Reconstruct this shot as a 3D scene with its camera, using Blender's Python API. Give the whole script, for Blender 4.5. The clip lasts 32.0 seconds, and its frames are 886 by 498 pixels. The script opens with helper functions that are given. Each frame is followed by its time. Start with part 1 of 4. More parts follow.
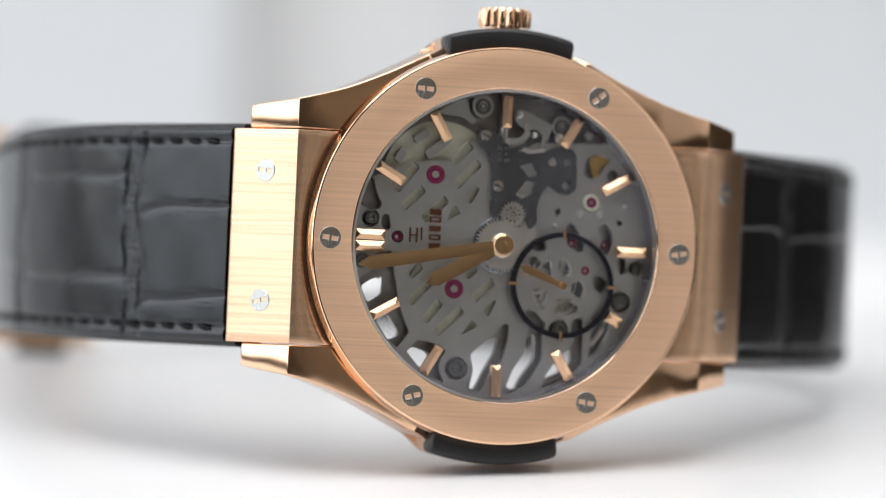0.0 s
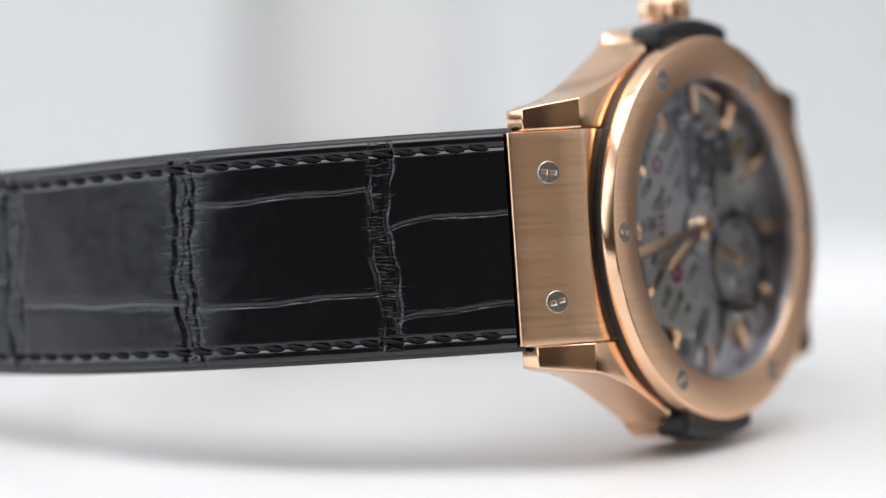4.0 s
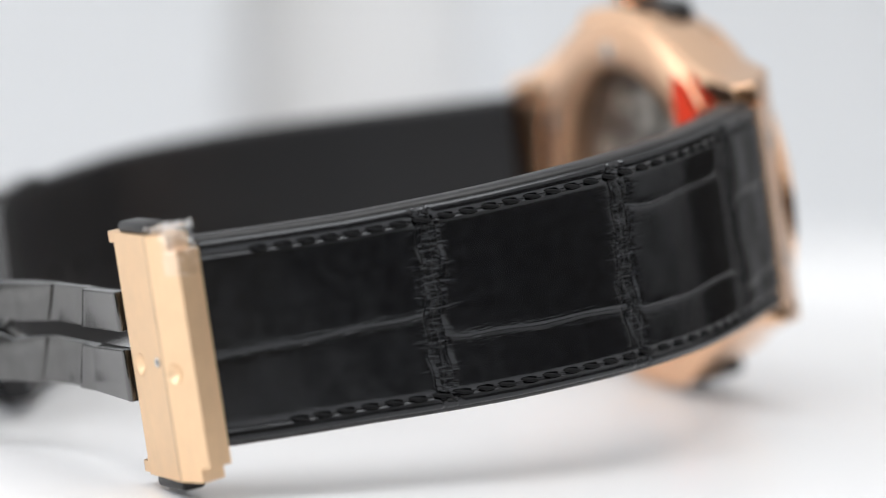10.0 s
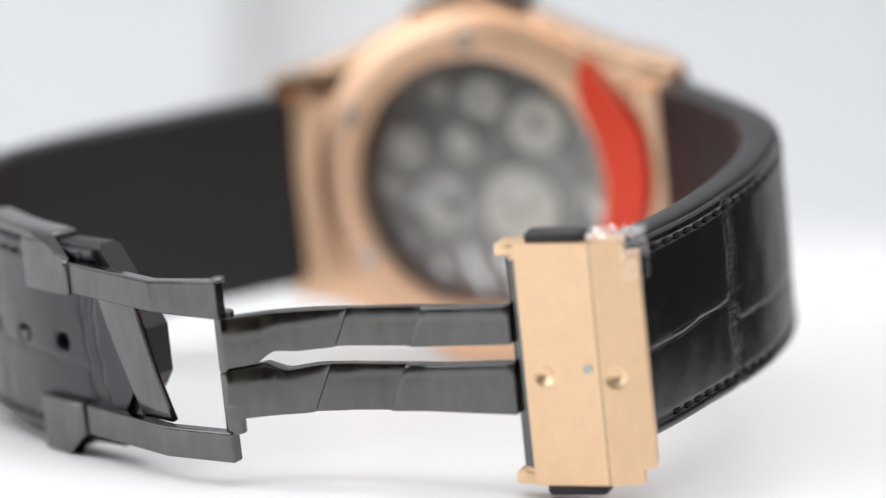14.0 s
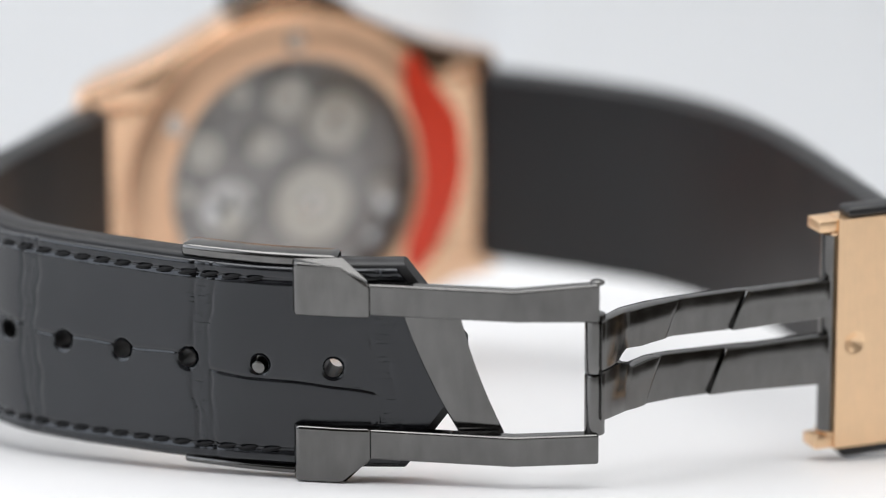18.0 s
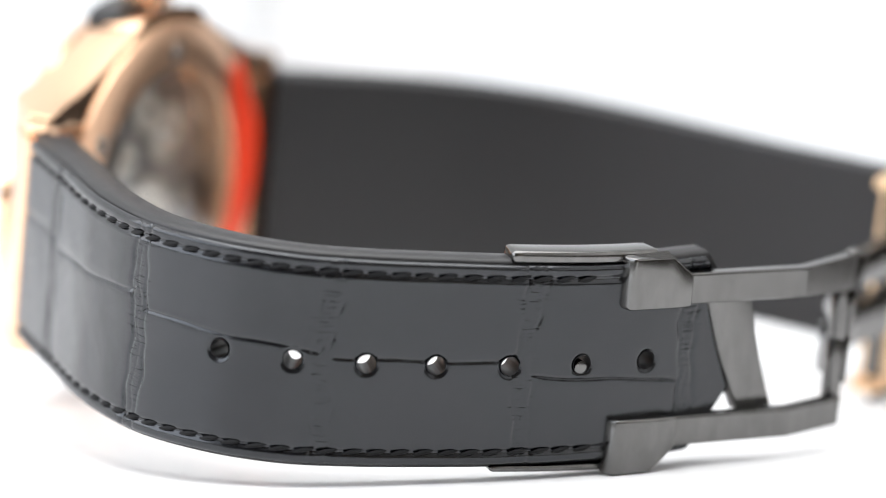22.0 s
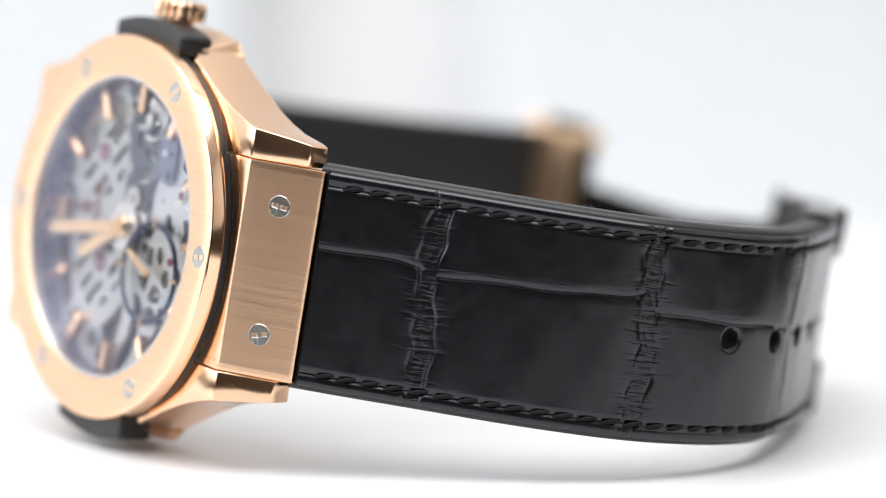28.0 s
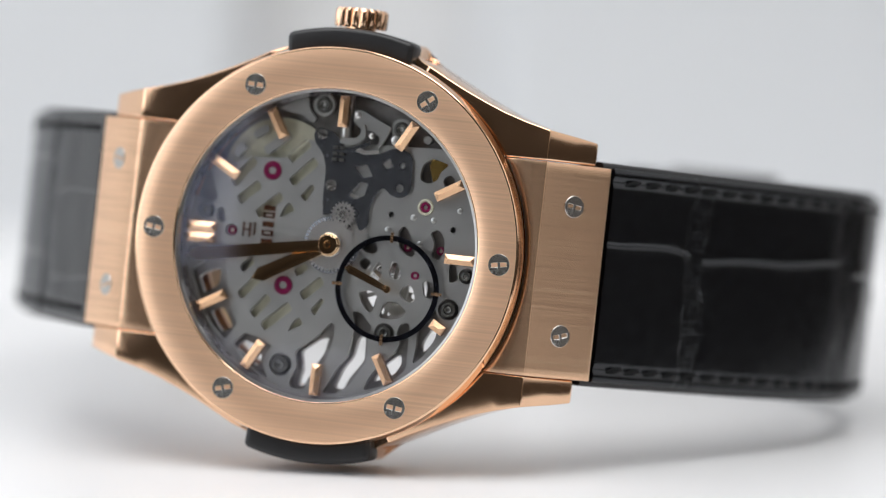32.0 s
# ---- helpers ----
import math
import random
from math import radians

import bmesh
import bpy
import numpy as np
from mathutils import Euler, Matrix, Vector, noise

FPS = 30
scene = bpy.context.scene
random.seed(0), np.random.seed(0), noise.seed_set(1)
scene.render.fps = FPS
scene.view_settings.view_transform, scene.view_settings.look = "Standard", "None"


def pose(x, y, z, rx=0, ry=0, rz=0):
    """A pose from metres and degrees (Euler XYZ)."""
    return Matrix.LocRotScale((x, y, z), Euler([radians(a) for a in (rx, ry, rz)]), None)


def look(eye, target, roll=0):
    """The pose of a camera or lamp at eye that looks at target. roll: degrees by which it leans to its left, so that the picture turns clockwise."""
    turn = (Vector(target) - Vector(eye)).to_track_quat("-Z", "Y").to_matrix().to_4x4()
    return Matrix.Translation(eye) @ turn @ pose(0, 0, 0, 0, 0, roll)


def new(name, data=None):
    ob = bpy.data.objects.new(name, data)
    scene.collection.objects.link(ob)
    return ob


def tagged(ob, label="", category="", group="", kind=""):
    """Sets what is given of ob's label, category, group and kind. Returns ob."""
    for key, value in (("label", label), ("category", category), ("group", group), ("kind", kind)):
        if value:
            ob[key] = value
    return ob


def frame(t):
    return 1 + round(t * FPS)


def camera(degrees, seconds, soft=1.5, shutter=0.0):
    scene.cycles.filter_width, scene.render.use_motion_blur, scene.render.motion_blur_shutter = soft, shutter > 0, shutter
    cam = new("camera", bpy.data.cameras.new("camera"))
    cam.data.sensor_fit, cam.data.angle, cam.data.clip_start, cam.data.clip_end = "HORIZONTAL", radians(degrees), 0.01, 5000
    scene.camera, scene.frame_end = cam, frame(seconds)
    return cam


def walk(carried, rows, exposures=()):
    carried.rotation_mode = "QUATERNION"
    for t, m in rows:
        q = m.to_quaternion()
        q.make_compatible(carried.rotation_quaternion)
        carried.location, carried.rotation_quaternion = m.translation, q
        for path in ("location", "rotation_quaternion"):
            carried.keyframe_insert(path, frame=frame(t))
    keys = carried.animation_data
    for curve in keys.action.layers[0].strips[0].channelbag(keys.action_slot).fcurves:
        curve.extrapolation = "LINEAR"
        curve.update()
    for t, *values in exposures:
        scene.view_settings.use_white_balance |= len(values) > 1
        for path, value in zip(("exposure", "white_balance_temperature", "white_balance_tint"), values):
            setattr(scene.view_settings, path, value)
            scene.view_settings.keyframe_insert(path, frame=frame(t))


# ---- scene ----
MM = 0.001
cam = camera(11.54, 32.0, soft=1.0)
EYE = pose(0.0, -0.48562, 0.08105, 90 - 7.363, 0, -0.4995) @ pose(0, 0, 0, 0, 0, 0.488)
walk(cam, [(0, EYE), (32.0, EYE)], exposures=[
    (0, 0.02), (8, 0.04), (12, 0.1), (14, 0.16), (16, 0.1), (17, 0.08), (18, 0.1), (19, 0.2), (20, 0.36), (21, 0.68), (22, 0.88), (23, 0.95), (25, 0.92), (27, 0.65), (28, 0.4), (29, 0.2), (30, 0.05), (31, -0.12), (32, -0.1)])
cam.data.dof.use_dof = True
cam.data.dof.focus_distance = 0.447
cam.data.dof.aperture_fstop = 10.0

# the pose of the watch case on the turntable: x to six o'clock, y into the case, z to the crown
CASE = Matrix(((0.97519, -0.21839, 0.03609, 10.414 * MM), (0.21077, 0.96595, 0.15006, -38.273 * MM),
               (-0.06763, -0.13873, 0.98802, 23.59 * MM), (0, 0, 0, 1)))
TURNS = [0.0, 42.19, 84.37, 126.46, 168.13, 209.95, 250.99, 291.97, 332.73]  # every four seconds


# ---- light ----
world = bpy.data.worlds.new("world")
scene.world = world
world.use_nodes = True
wn = world.node_tree.nodes
sky = wn.new("ShaderNodeTexSky")
sky.sky_type, sky.sun_disc = "NISHITA", False
sky.sun_elevation, sky.sun_rotation = radians(40), radians(-80)
world.node_tree.links.new(sky.outputs[0], wn["Background"].inputs[0])
wn["Background"].inputs[1].default_value = 0.1


def area_light(name, at, target, w, h, watts, colour=(1, 1, 1)):
    data = bpy.data.lights.new(name, "AREA")
    data.shape, data.size, data.size_y, data.energy, data.color = "RECTANGLE", w, h, watts, colour
    ob = new(name, data)
    ob.matrix_world = look(at, target)
    return ob


area_light("window_light", (-1.42, -0.565, 0.83), (0, -0.565, 0.83), 1.76, 1.38, 12.6, (0.97, 0.98, 1.0))
# unseen overhead fill, added to light the wall and watch from above
area_light("overhead_fill", (-0.1, -0.5, 1.87), (-0.1, -0.5, 0), 2.2, 1.4, 42, (1.0, 0.99, 0.97))


# ---- materials ----
def material(name, colour, rough=0.5, metal=0.0, grain=(), bump=0.0, spread=0.1, rough_spread=0.1, scale=(1, 1, 1), size=400.0, coat=0.0, spec=0.5, brushed=None):
    """Principled surface with large stains and fine grain; scale stretches the grain for brushed metal."""
    m = bpy.data.materials.new(name)
    m.use_nodes = True
    nt = m.node_tree
    b = nt.nodes["Principled BSDF"]
    b.inputs["Metallic"].default_value = metal
    b.inputs["Coat Weight"].default_value = coat
    b.inputs["Specular IOR Level"].default_value = spec
    co = nt.nodes.new("ShaderNodeTexCoord")
    mp = nt.nodes.new("ShaderNodeMapping")
    mp.inputs["Scale"].default_value = scale
    nt.links.new(co.outputs["Object"], mp.inputs["Vector"])
    fine = nt.nodes.new("ShaderNodeTexNoise")
    fine.inputs["Scale"].default_value, fine.inputs["Detail"].default_value = size, 4
    nt.links.new(mp.outputs[0], fine.inputs["Vector"])
    broad = nt.nodes.new("ShaderNodeTexNoise")
    broad.inputs["Scale"].default_value, broad.inputs["Detail"].default_value = size * 0.12, 3
    nt.links.new(mp.outputs[0] if brushed else co.outputs["Object"], broad.inputs["Vector"])
    if brushed:
        fine.inputs["Detail"].default_value, broad.inputs["Scale"].default_value, broad.inputs["Detail"].default_value = 1, size * 0.7, 1
    add = nt.nodes.new("ShaderNodeMath")
    add.operation = "ADD"
    nt.links.new(fine.outputs[0], add.inputs[0])
    nt.links.new(broad.outputs[0], add.inputs[1])
    ramp = nt.nodes.new("ShaderNodeMapRange")
    for k, v in zip(("From Min", "From Max", "To Min", "To Max"), (0.6, 1.4, 1 - spread, 1 + spread)):
        ramp.inputs[k].default_value = v
    nt.links.new(add.outputs[0], ramp.inputs["Value"])
    mul = nt.nodes.new("ShaderNodeVectorMath")
    mul.operation = "SCALE"
    mul.inputs[0].default_value = colour
    nt.links.new(ramp.outputs[0], mul.inputs["Scale"])
    nt.links.new(mul.outputs[0], b.inputs["Base Color"])
    rr = nt.nodes.new("ShaderNodeMapRange")
    for k, v in zip(("From Min", "From Max", "To Min", "To Max"), (0.6, 1.4, rough * (1 - rough_spread), rough * (1 + rough_spread))):
        rr.inputs[k].default_value = v
    nt.links.new(add.outputs[0], rr.inputs["Value"])
    nt.links.new(rr.outputs[0], b.inputs["Roughness"])
    if brushed:
        tv = nt.nodes.new("ShaderNodeVectorTransform")
        tv.vector_type, tv.convert_from, tv.convert_to = "VECTOR", "OBJECT", "WORLD"
        tv.inputs[0].default_value = brushed
        nt.links.new(tv.outputs[0], b.inputs["Tangent"])
        b.inputs["Anisotropic"].default_value = 0.85
    if bump:
        bp = nt.nodes.new("ShaderNodeBump")
        bp.inputs["Strength"].default_value, bp.inputs["Distance"].default_value = bump, 0.00005
        nt.links.new(fine.outputs[0], bp.inputs["Height"])
        nt.links.new(bp.outputs[0], b.inputs["Normal"])
    return m


ROSE = (0.95, 0.618, 0.405)
gold_brushed = material("rose_gold_brushed", ROSE, 0.35, 1, bump=0.0, spread=0.09, rough_spread=0.05, scale=(0.005, 1, 1), size=5200, brushed=(0, 0, 1))
gold_plate = material("rose_gold_plate", ROSE, 0.23, 1, bump=0.0, spread=0.17, rough_spread=0.03, scale=(0.012, 0.012, 1), size=5200, brushed=(0, 0, 1))
gold_polished = material("rose_gold_polished", ROSE, 0.12, 1, spread=0.03, size=300)
gold_clasp = material("clasp_gold", (0.88, 0.62, 0.39), 0.4, 1, bump=0.06, spread=0.05, scale=(1, 1, 0.05), size=5000)
gold_dial = material("dial_gold", (0.8, 0.51, 0.31), 0.25, 1, spread=0.04, size=600)
gold_satin = material("hand_gold", (0.86, 0.6, 0.36), 0.08, 1, spread=0.04, size=900)
steel = material("screw_steel", (0.55, 0.54, 0.52), 0.26, 1, spread=0.08, size=2500)
steel_light = material("wheel_steel", (0.72, 0.7, 0.68), 0.3, 1, spread=0.08, size=2500)
# shade of the screw slots and clasp seam, put into the colour
recess = material("slot_shadow", (0.03, 0.027, 0.024), 0.6, 0.2, size=900)
plate_metal = material("movement_plate", (0.45, 0.45, 0.438), 0.37, 0.95, bump=0.03, spread=0.05, scale=(0.05, 1, 1), size=3500)
plate_dark = material("keyless_plate", (0.15, 0.16, 0.18), 0.26, 0.9, bump=0.04, spread=0.12, size=1800)
rehaut_metal = material("flange_metal", (0.24, 0.225, 0.24), 0.28, 0.85, spread=0.1, size=900)
pillar_metal = material("pillar_steel", (0.16, 0.16, 0.15), 0.3, 0.85, spread=0.1, size=900)
copper = material("dark_copper", (0.3, 0.14, 0.085), 0.25, 1, spread=0.1, size=900)
plate_back = material("movement_back", (0.3, 0.29, 0.28), 0.35, 0.75, bump=0.1, spread=0.4, size=900)
barrel_metal = material("mainspring_barrel", (0.58, 0.57, 0.45), 0.5, 0.25, spread=0.15, size=1200)
wheel_pale = material("pale_wheel_steel", (0.66, 0.64, 0.58), 0.42, 0.7, spread=0.15, size=1500)
brass = material("gilt_brass", (0.75, 0.5, 0.15), 0.25, 1, spread=0.08, size=900)
ruby = material("ruby_jewel", (0.15, 0.009, 0.05), 0.12, 0, spread=0.1, size=900, coat=0.5)
black_ring = material("subdial_black", (0.075, 0.085, 0.125), 0.16, 1, size=700)
rubber = material("black_rubber", (0.012, 0.012, 0.013), 0.42, 0, bump=0.25, spread=0.2, size=3500)
rubber_core = material("strap_rubber", (0.008, 0.008, 0.009), 0.48, 0, bump=0.3, spread=0.2, size=5000, spec=0.55)


def leather_material():
    """Glossy alligator: crease lines and wrinkles where the hide folds, pores and slow waves elsewhere."""
    m = bpy.data.materials.new("alligator_leather")
    m.use_nodes = True
    nt = m.node_tree
    b = nt.nodes["Principled BSDF"]
    b.inputs["Specular IOR Level"].default_value = 0.62
    b.inputs["Specular Tint"].default_value = (0.93, 0.96, 1.0, 1)
    run, fold = nt.nodes.new("ShaderNodeAttribute"), nt.nodes.new("ShaderNodeAttribute")
    run.attribute_name, fold.attribute_name = "run", "fold"

    def noise(scale, size, detail):
        mp, n = nt.nodes.new("ShaderNodeMapping"), nt.nodes.new("ShaderNodeTexNoise")
        mp.inputs["Scale"].default_value = scale
        nt.links.new(run.outputs["Vector"], mp.inputs["Vector"])
        nt.links.new(mp.outputs[0], n.inputs["Vector"])
        n.inputs["Scale"].default_value, n.inputs["Detail"].default_value = size, detail
        return n.outputs[0]

    def math_node(op, a, c):
        n = nt.nodes.new("ShaderNodeMath")
        n.operation = op
        for k, v in enumerate((a, c)):
            if isinstance(v, (int, float)):
                n.inputs[k].default_value = v
            else:
                nt.links.new(v, n.inputs[k])
        return n.outputs[0]

    def ramp(v, a, c, lo, hi):
        n = nt.nodes.new("ShaderNodeMapRange")
        for k, x in zip(("From Min", "From Max", "To Min", "To Max"), (a, c, lo, hi)):
            n.inputs[k].default_value = x
        nt.links.new(v, n.inputs["Value"])
        return n.outputs[0]

    streak = noise((0.3, 2.3, 1), 1.0, 2)
    line = ramp(streak, 0.4, 0.56, -0.8, 0.0)
    patchy = ramp(noise((1, 1, 1), 0.9, 1), 0.36, 0.52, 0.25, 1.0)
    folds = math_node("MULTIPLY", math_node("MULTIPLY", line, patchy), fold.outputs["Fac"])
    knots = math_node("MULTIPLY", math_node("MULTIPLY", noise((1.2, 0.9, 1), 1.5, 2), 0.7), math_node("POWER", fold.outputs["Fac"], 2.0))
    pores = math_node("MULTIPLY", noise((1.6, 0.5, 1), 2.4, 2), 0.025)
    waves = math_node("MULTIPLY", noise((1, 0.8, 1), 0.35, 1), 0.35)
    height = math_node("ADD", math_node("ADD", math_node("ADD", folds, knots), pores), waves)
    bp = nt.nodes.new("ShaderNodeBump")
    bp.inputs["Strength"].default_value, bp.inputs["Distance"].default_value = 1.0, 0.00006
    nt.links.new(height, bp.inputs["Height"])
    nt.links.new(bp.outputs[0], b.inputs["Normal"])
    nt.links.new(ramp(noise((1, 1, 1), 0.7, 4), 0.35, 0.65, 0.19, 0.25), b.inputs["Roughness"])
    tint = nt.nodes.new("ShaderNodeVectorMath")
    tint.operation = "SCALE"
    tint.inputs[0].default_value = (0.003, 0.0033, 0.0044)
    nt.links.new(ramp(noise((1, 1, 1), 1.3, 3), 0.35, 0.65, 0.8, 1.25), tint.inputs["Scale"])
    nt.links.new(tint.outputs[0], b.inputs["Base Color"])
    return m


leather = leather_material()

thread = material("black_thread", (0.004, 0.0042, 0.005), 0.7, 0, bump=0.6, spread=0.3, scale=(1, 1, 1), size=6000, spec=0.25)
black_steel = material("black_pvd_steel", (0.14, 0.138, 0.135), 0.17, 1, bump=0.0, spread=0.2, rough_spread=0.4, scale=(1, 1, 0.4), size=700)
red_film = material("red_film", (0.88, 0.06, 0.02), 0.3, 0, spread=0.15, size=150)
white_top = material("white_turntable_top", (0.73, 0.73, 0.735), 0.35, 0, spread=0.015, size=40, spec=0.4)
white_paint = material("white_paint", (0.8, 0.8, 0.8), 0.6, 0, spread=0.02, size=6)
panel_paint = material("panel_paint", (0.72, 0.735, 0.75), 0.6, 0, spread=0.02, size=5)
# tan and dark for unseen walls, added to tone reflections in the watch
tan_wall = material("tan_reflection_wall", (0.22, 0.185, 0.14), 0.7, 0, spread=0.05, size=4)
dark_wall = material("dark_reflection_wall", (0.05, 0.04, 0.03), 0.7, 0, spread=0.15, size=4)
floor_wood = material("floor_wood", (0.16, 0.11, 0.07), 0.45, 0, spread=0.2, scale=(0.2, 1, 1), size=20)
table_wood = material("table_laminate", (0.78, 0.78, 0.78), 0.45, 0, spread=0.03, size=12)


def glass(name, base=0.03, tint=(1, 1, 1, 1), sheen=(1, 1, 1, 1), most=1.0):
    """Clear pane: gloss that grows towards grazing angles over a clear body."""
    m = bpy.data.materials.new(name)
    m.use_nodes = True
    nt = m.node_tree
    nt.nodes.remove(nt.nodes["Principled BSDF"])
    out = nt.nodes["Material Output"]
    a, g, mix, lw = (nt.nodes.new("ShaderNode" + k) for k in ("BsdfTransparent", "BsdfGlossy", "MixShader", "LayerWeight"))
    a.inputs[0].default_value = tint
    g.inputs["Roughness"].default_value, g.inputs["Color"].default_value = 0.02, sheen
    power = nt.nodes.new("ShaderNodeMath")
    power.operation, power.inputs[1].default_value = "POWER", 3.2
    lift = nt.nodes.new("ShaderNodeMapRange")
    lift.inputs["To Min"].default_value, lift.inputs["To Max"].default_value = base, most
    nt.links.new(lw.outputs["Facing"], power.inputs[0])
    nt.links.new(power.outputs[0], lift.inputs["Value"])
    nt.links.new(lift.outputs[0], mix.inputs[0])
    nt.links.new(a.outputs[0], mix.inputs[1])
    nt.links.new(g.outputs[0], mix.inputs[2])
    nt.links.new(mix.outputs[0], out.inputs["Surface"])
    return m


sapphire = glass("sapphire_crystal", 0.034, sheen=(0.72, 0.75, 1.0, 1))
back_glass = glass("back_crystal_glass", 0.045)
clear_film = glass("clear_film", 0.15, most=0.5)


# ---- building ----
def part(name, bm, mat, parent, label="", smooth=None):
    """Links a bmesh, in millimetres of the case's space, as one mesh under a thing or part."""
    bmesh.ops.scale(bm, vec=(MM, MM, MM), verts=bm.verts)
    me = bpy.data.meshes.new(name)
    bm.to_mesh(me)
    bm.free()
    return link_part(name, me, mat, parent, label, smooth)


def link_part(name, me, mat, parent, label="", smooth=None):
    mats = mat if isinstance(mat, (list, tuple)) else [mat]
    if not me.materials:
        for m in mats:
            me.materials.append(m)
    if smooth is not None:
        me.shade_smooth()
        me.set_sharp_from_angle(angle=radians(smooth))
    ob = new(name, me)
    ob.parent = parent
    if parent == watch:
        ob.matrix_basis = CASE
    if label:
        tagged(ob, label)
    return ob


def box(bm, x0, x1, y0, y1, z0, z1):
    return bmesh.ops.create_cube(bm, size=1, matrix=Matrix.LocRotScale(((x0 + x1) / 2, (y0 + y1) / 2, (z0 + z1) / 2), None, (abs(x1 - x0), abs(y1 - y0), abs(z1 - z0))))["verts"]


def soften(bm, r, n=2, angle=25):
    es = [e for e in bm.edges if len(e.link_faces) == 2 and e.calc_face_angle(0) > radians(angle)]
    bmesh.ops.bevel(bm, geom=es, offset=r, segments=n, affect="EDGES", profile=0.5, clamp_overlap=True)


def lathe(bm, profile, seg=128, cx=0.0, cz=0.0, close=True):
    """Turns (radius, y) points about the y axis."""
    rings = []
    for r, y in profile:
        if r < 1e-6:
            rings.append([bm.verts.new((cx, y, cz))] * seg)
        else:
            rings.append([bm.verts.new((cx + r * math.cos(2 * math.pi * i / seg), y, cz + r * math.sin(2 * math.pi * i / seg))) for i in range(seg)])
    n = len(rings)
    for a in range(n if close else n - 1):
        p, q = rings[a], rings[(a + 1) % n]
        for i in range(seg):
            j = (i + 1) % seg
            vs = []
            for v in (p[i], p[j], q[j], q[i]):
                if v not in vs:
                    vs.append(v)
            if len(vs) > 2:
                bm.faces.new(vs)
    bmesh.ops.recalc_face_normals(bm, faces=bm.faces)


def circle(cx, cz, r, n=32):
    return [(cx + r * math.cos(2 * math.pi * i / n), cz + r * math.sin(2 * math.pi * i / n)) for i in range(n)]


def slot(cx, cz, length, width, angle):
    """A stadium outline."""
    c, s = math.cos(radians(angle)), math.sin(radians(angle))
    out = []
    for k in range(12):
        a = -math.pi / 2 + math.pi * (k % 6) / 5 + (math.pi if k > 5 else 0)
        u = (length - width) / 2 * (1 if k < 6 else -1) + math.cos(a) * width / 2
        w = math.sin(a) * width / 2
        out.append((cx + c * u - s * w, cz + s * u + c * w))
    return out


def rounded(points, r, n=3):
    """Rounds the corners of an outline."""
    out = []
    for i, p in enumerate(points):
        p, a, b = Vector(p), Vector(points[i - 1]), Vector(points[(i + 1) % len(points)])
        ra, rb = min(r, (a - p).length * 0.45), min(r, (b - p).length * 0.45)
        s, e = p + (a - p).normalized() * ra, p + (b - p).normalized() * rb
        for k in range(n + 1):
            t = k / n
            out.append(tuple(s * (1 - t) ** 2 + p * 2 * t * (1 - t) + e * t * t))
    return out


def plate(bm, outline, holes, front, back):
    """A plate in x and z with holes through it, between the depths front and back (numbers, or functions of x and z)."""
    f = front if callable(front) else (lambda x, z: front)
    b = back if callable(back) else (lambda x, z: back)
    edges, walls = [], []
    for loop in (outline, *holes):
        vf = [bm.verts.new((x, f(x, z), z)) for x, z in loop]
        vb = [bm.verts.new((x, b(x, z), z)) for x, z in loop]
        n = len(loop)
        for side in (vf, vb):
            edges.append([bm.edges.new((side[i], side[(i + 1) % n])) for i in range(n)])
        for i in range(n):
            j = (i + 1) % n
            walls.append((vf[i], vf[j], vb[j], vb[i]))
    for start in (0, 1):
        bmesh.ops.triangle_fill(bm, use_beauty=True, use_dissolve=False, edges=[e for es in edges[start::2] for e in es], normal=(0, 1, 0))
    for w in walls:
        bm.faces.new(w)
    bmesh.ops.recalc_face_normals(bm, faces=bm.faces)


def spline(points, step=0.25):
    """Even points along a smooth line through plan points: positions, tangents and lengths."""
    p = np.array([2 * np.array(points[0]) - points[1], *points, 2 * np.array(points[-1]) - points[-2]], float)
    out = []
    for i in range(1, len(p) - 2):
        for t in np.linspace(0, 1, 60, endpoint=False):
            a, b, c, d = p[i - 1], p[i], p[i + 1], p[i + 2]
            out.append(0.5 * (2 * b + (c - a) * t + (2 * a - 5 * b + 4 * c - d) * t * t + (3 * b - a - 3 * c + d) * t ** 3))
    out = np.array(out + [p[-2]])
    run = np.concatenate([[0], np.cumsum(np.linalg.norm(np.diff(out, axis=0), axis=1))])
    s = np.arange(0, run[-1], step)
    q = np.stack([np.interp(s, run, out[:, 0]), np.interp(s, run, out[:, 1])], -1)
    for _ in range(6):
        q[1:-1] = (q[:-2] + 2 * q[1:-1] + q[2:]) / 4
    tan = np.gradient(q, axis=0)
    tan /= np.linalg.norm(tan, axis=1)[:, None]
    return q, tan, s


def band(bm, points, thick, z0, z1, side=1, step=1.0, close_ends=True):
    """A bar that follows plan points: thick to one side, from z0 to z1 (numbers or functions of the share of its length)."""
    q, tan, s = spline(points, step)
    f0 = z0 if callable(z0) else (lambda u: z0)
    f1 = z1 if callable(z1) else (lambda u: z1)
    rows = []
    for (x, y), (tx, ty), u in zip(q, tan, s / s[-1]):
        nx, ny = -ty * side, tx * side
        rows.append([bm.verts.new(v) for v in ((x, y, f0(u)), (x, y, f1(u)), (x + nx * thick, y + ny * thick, f1(u)), (x + nx * thick, y + ny * thick, f0(u)))])
    for a, b in zip(rows, rows[1:]):
        for i in range(4):
            bm.faces.new((a[i], a[(i + 1) % 4], b[(i + 1) % 4], b[i]))
    bm.faces.new(rows[0]), bm.faces.new(rows[-1])
    bmesh.ops.recalc_face_normals(bm, faces=bm.faces)


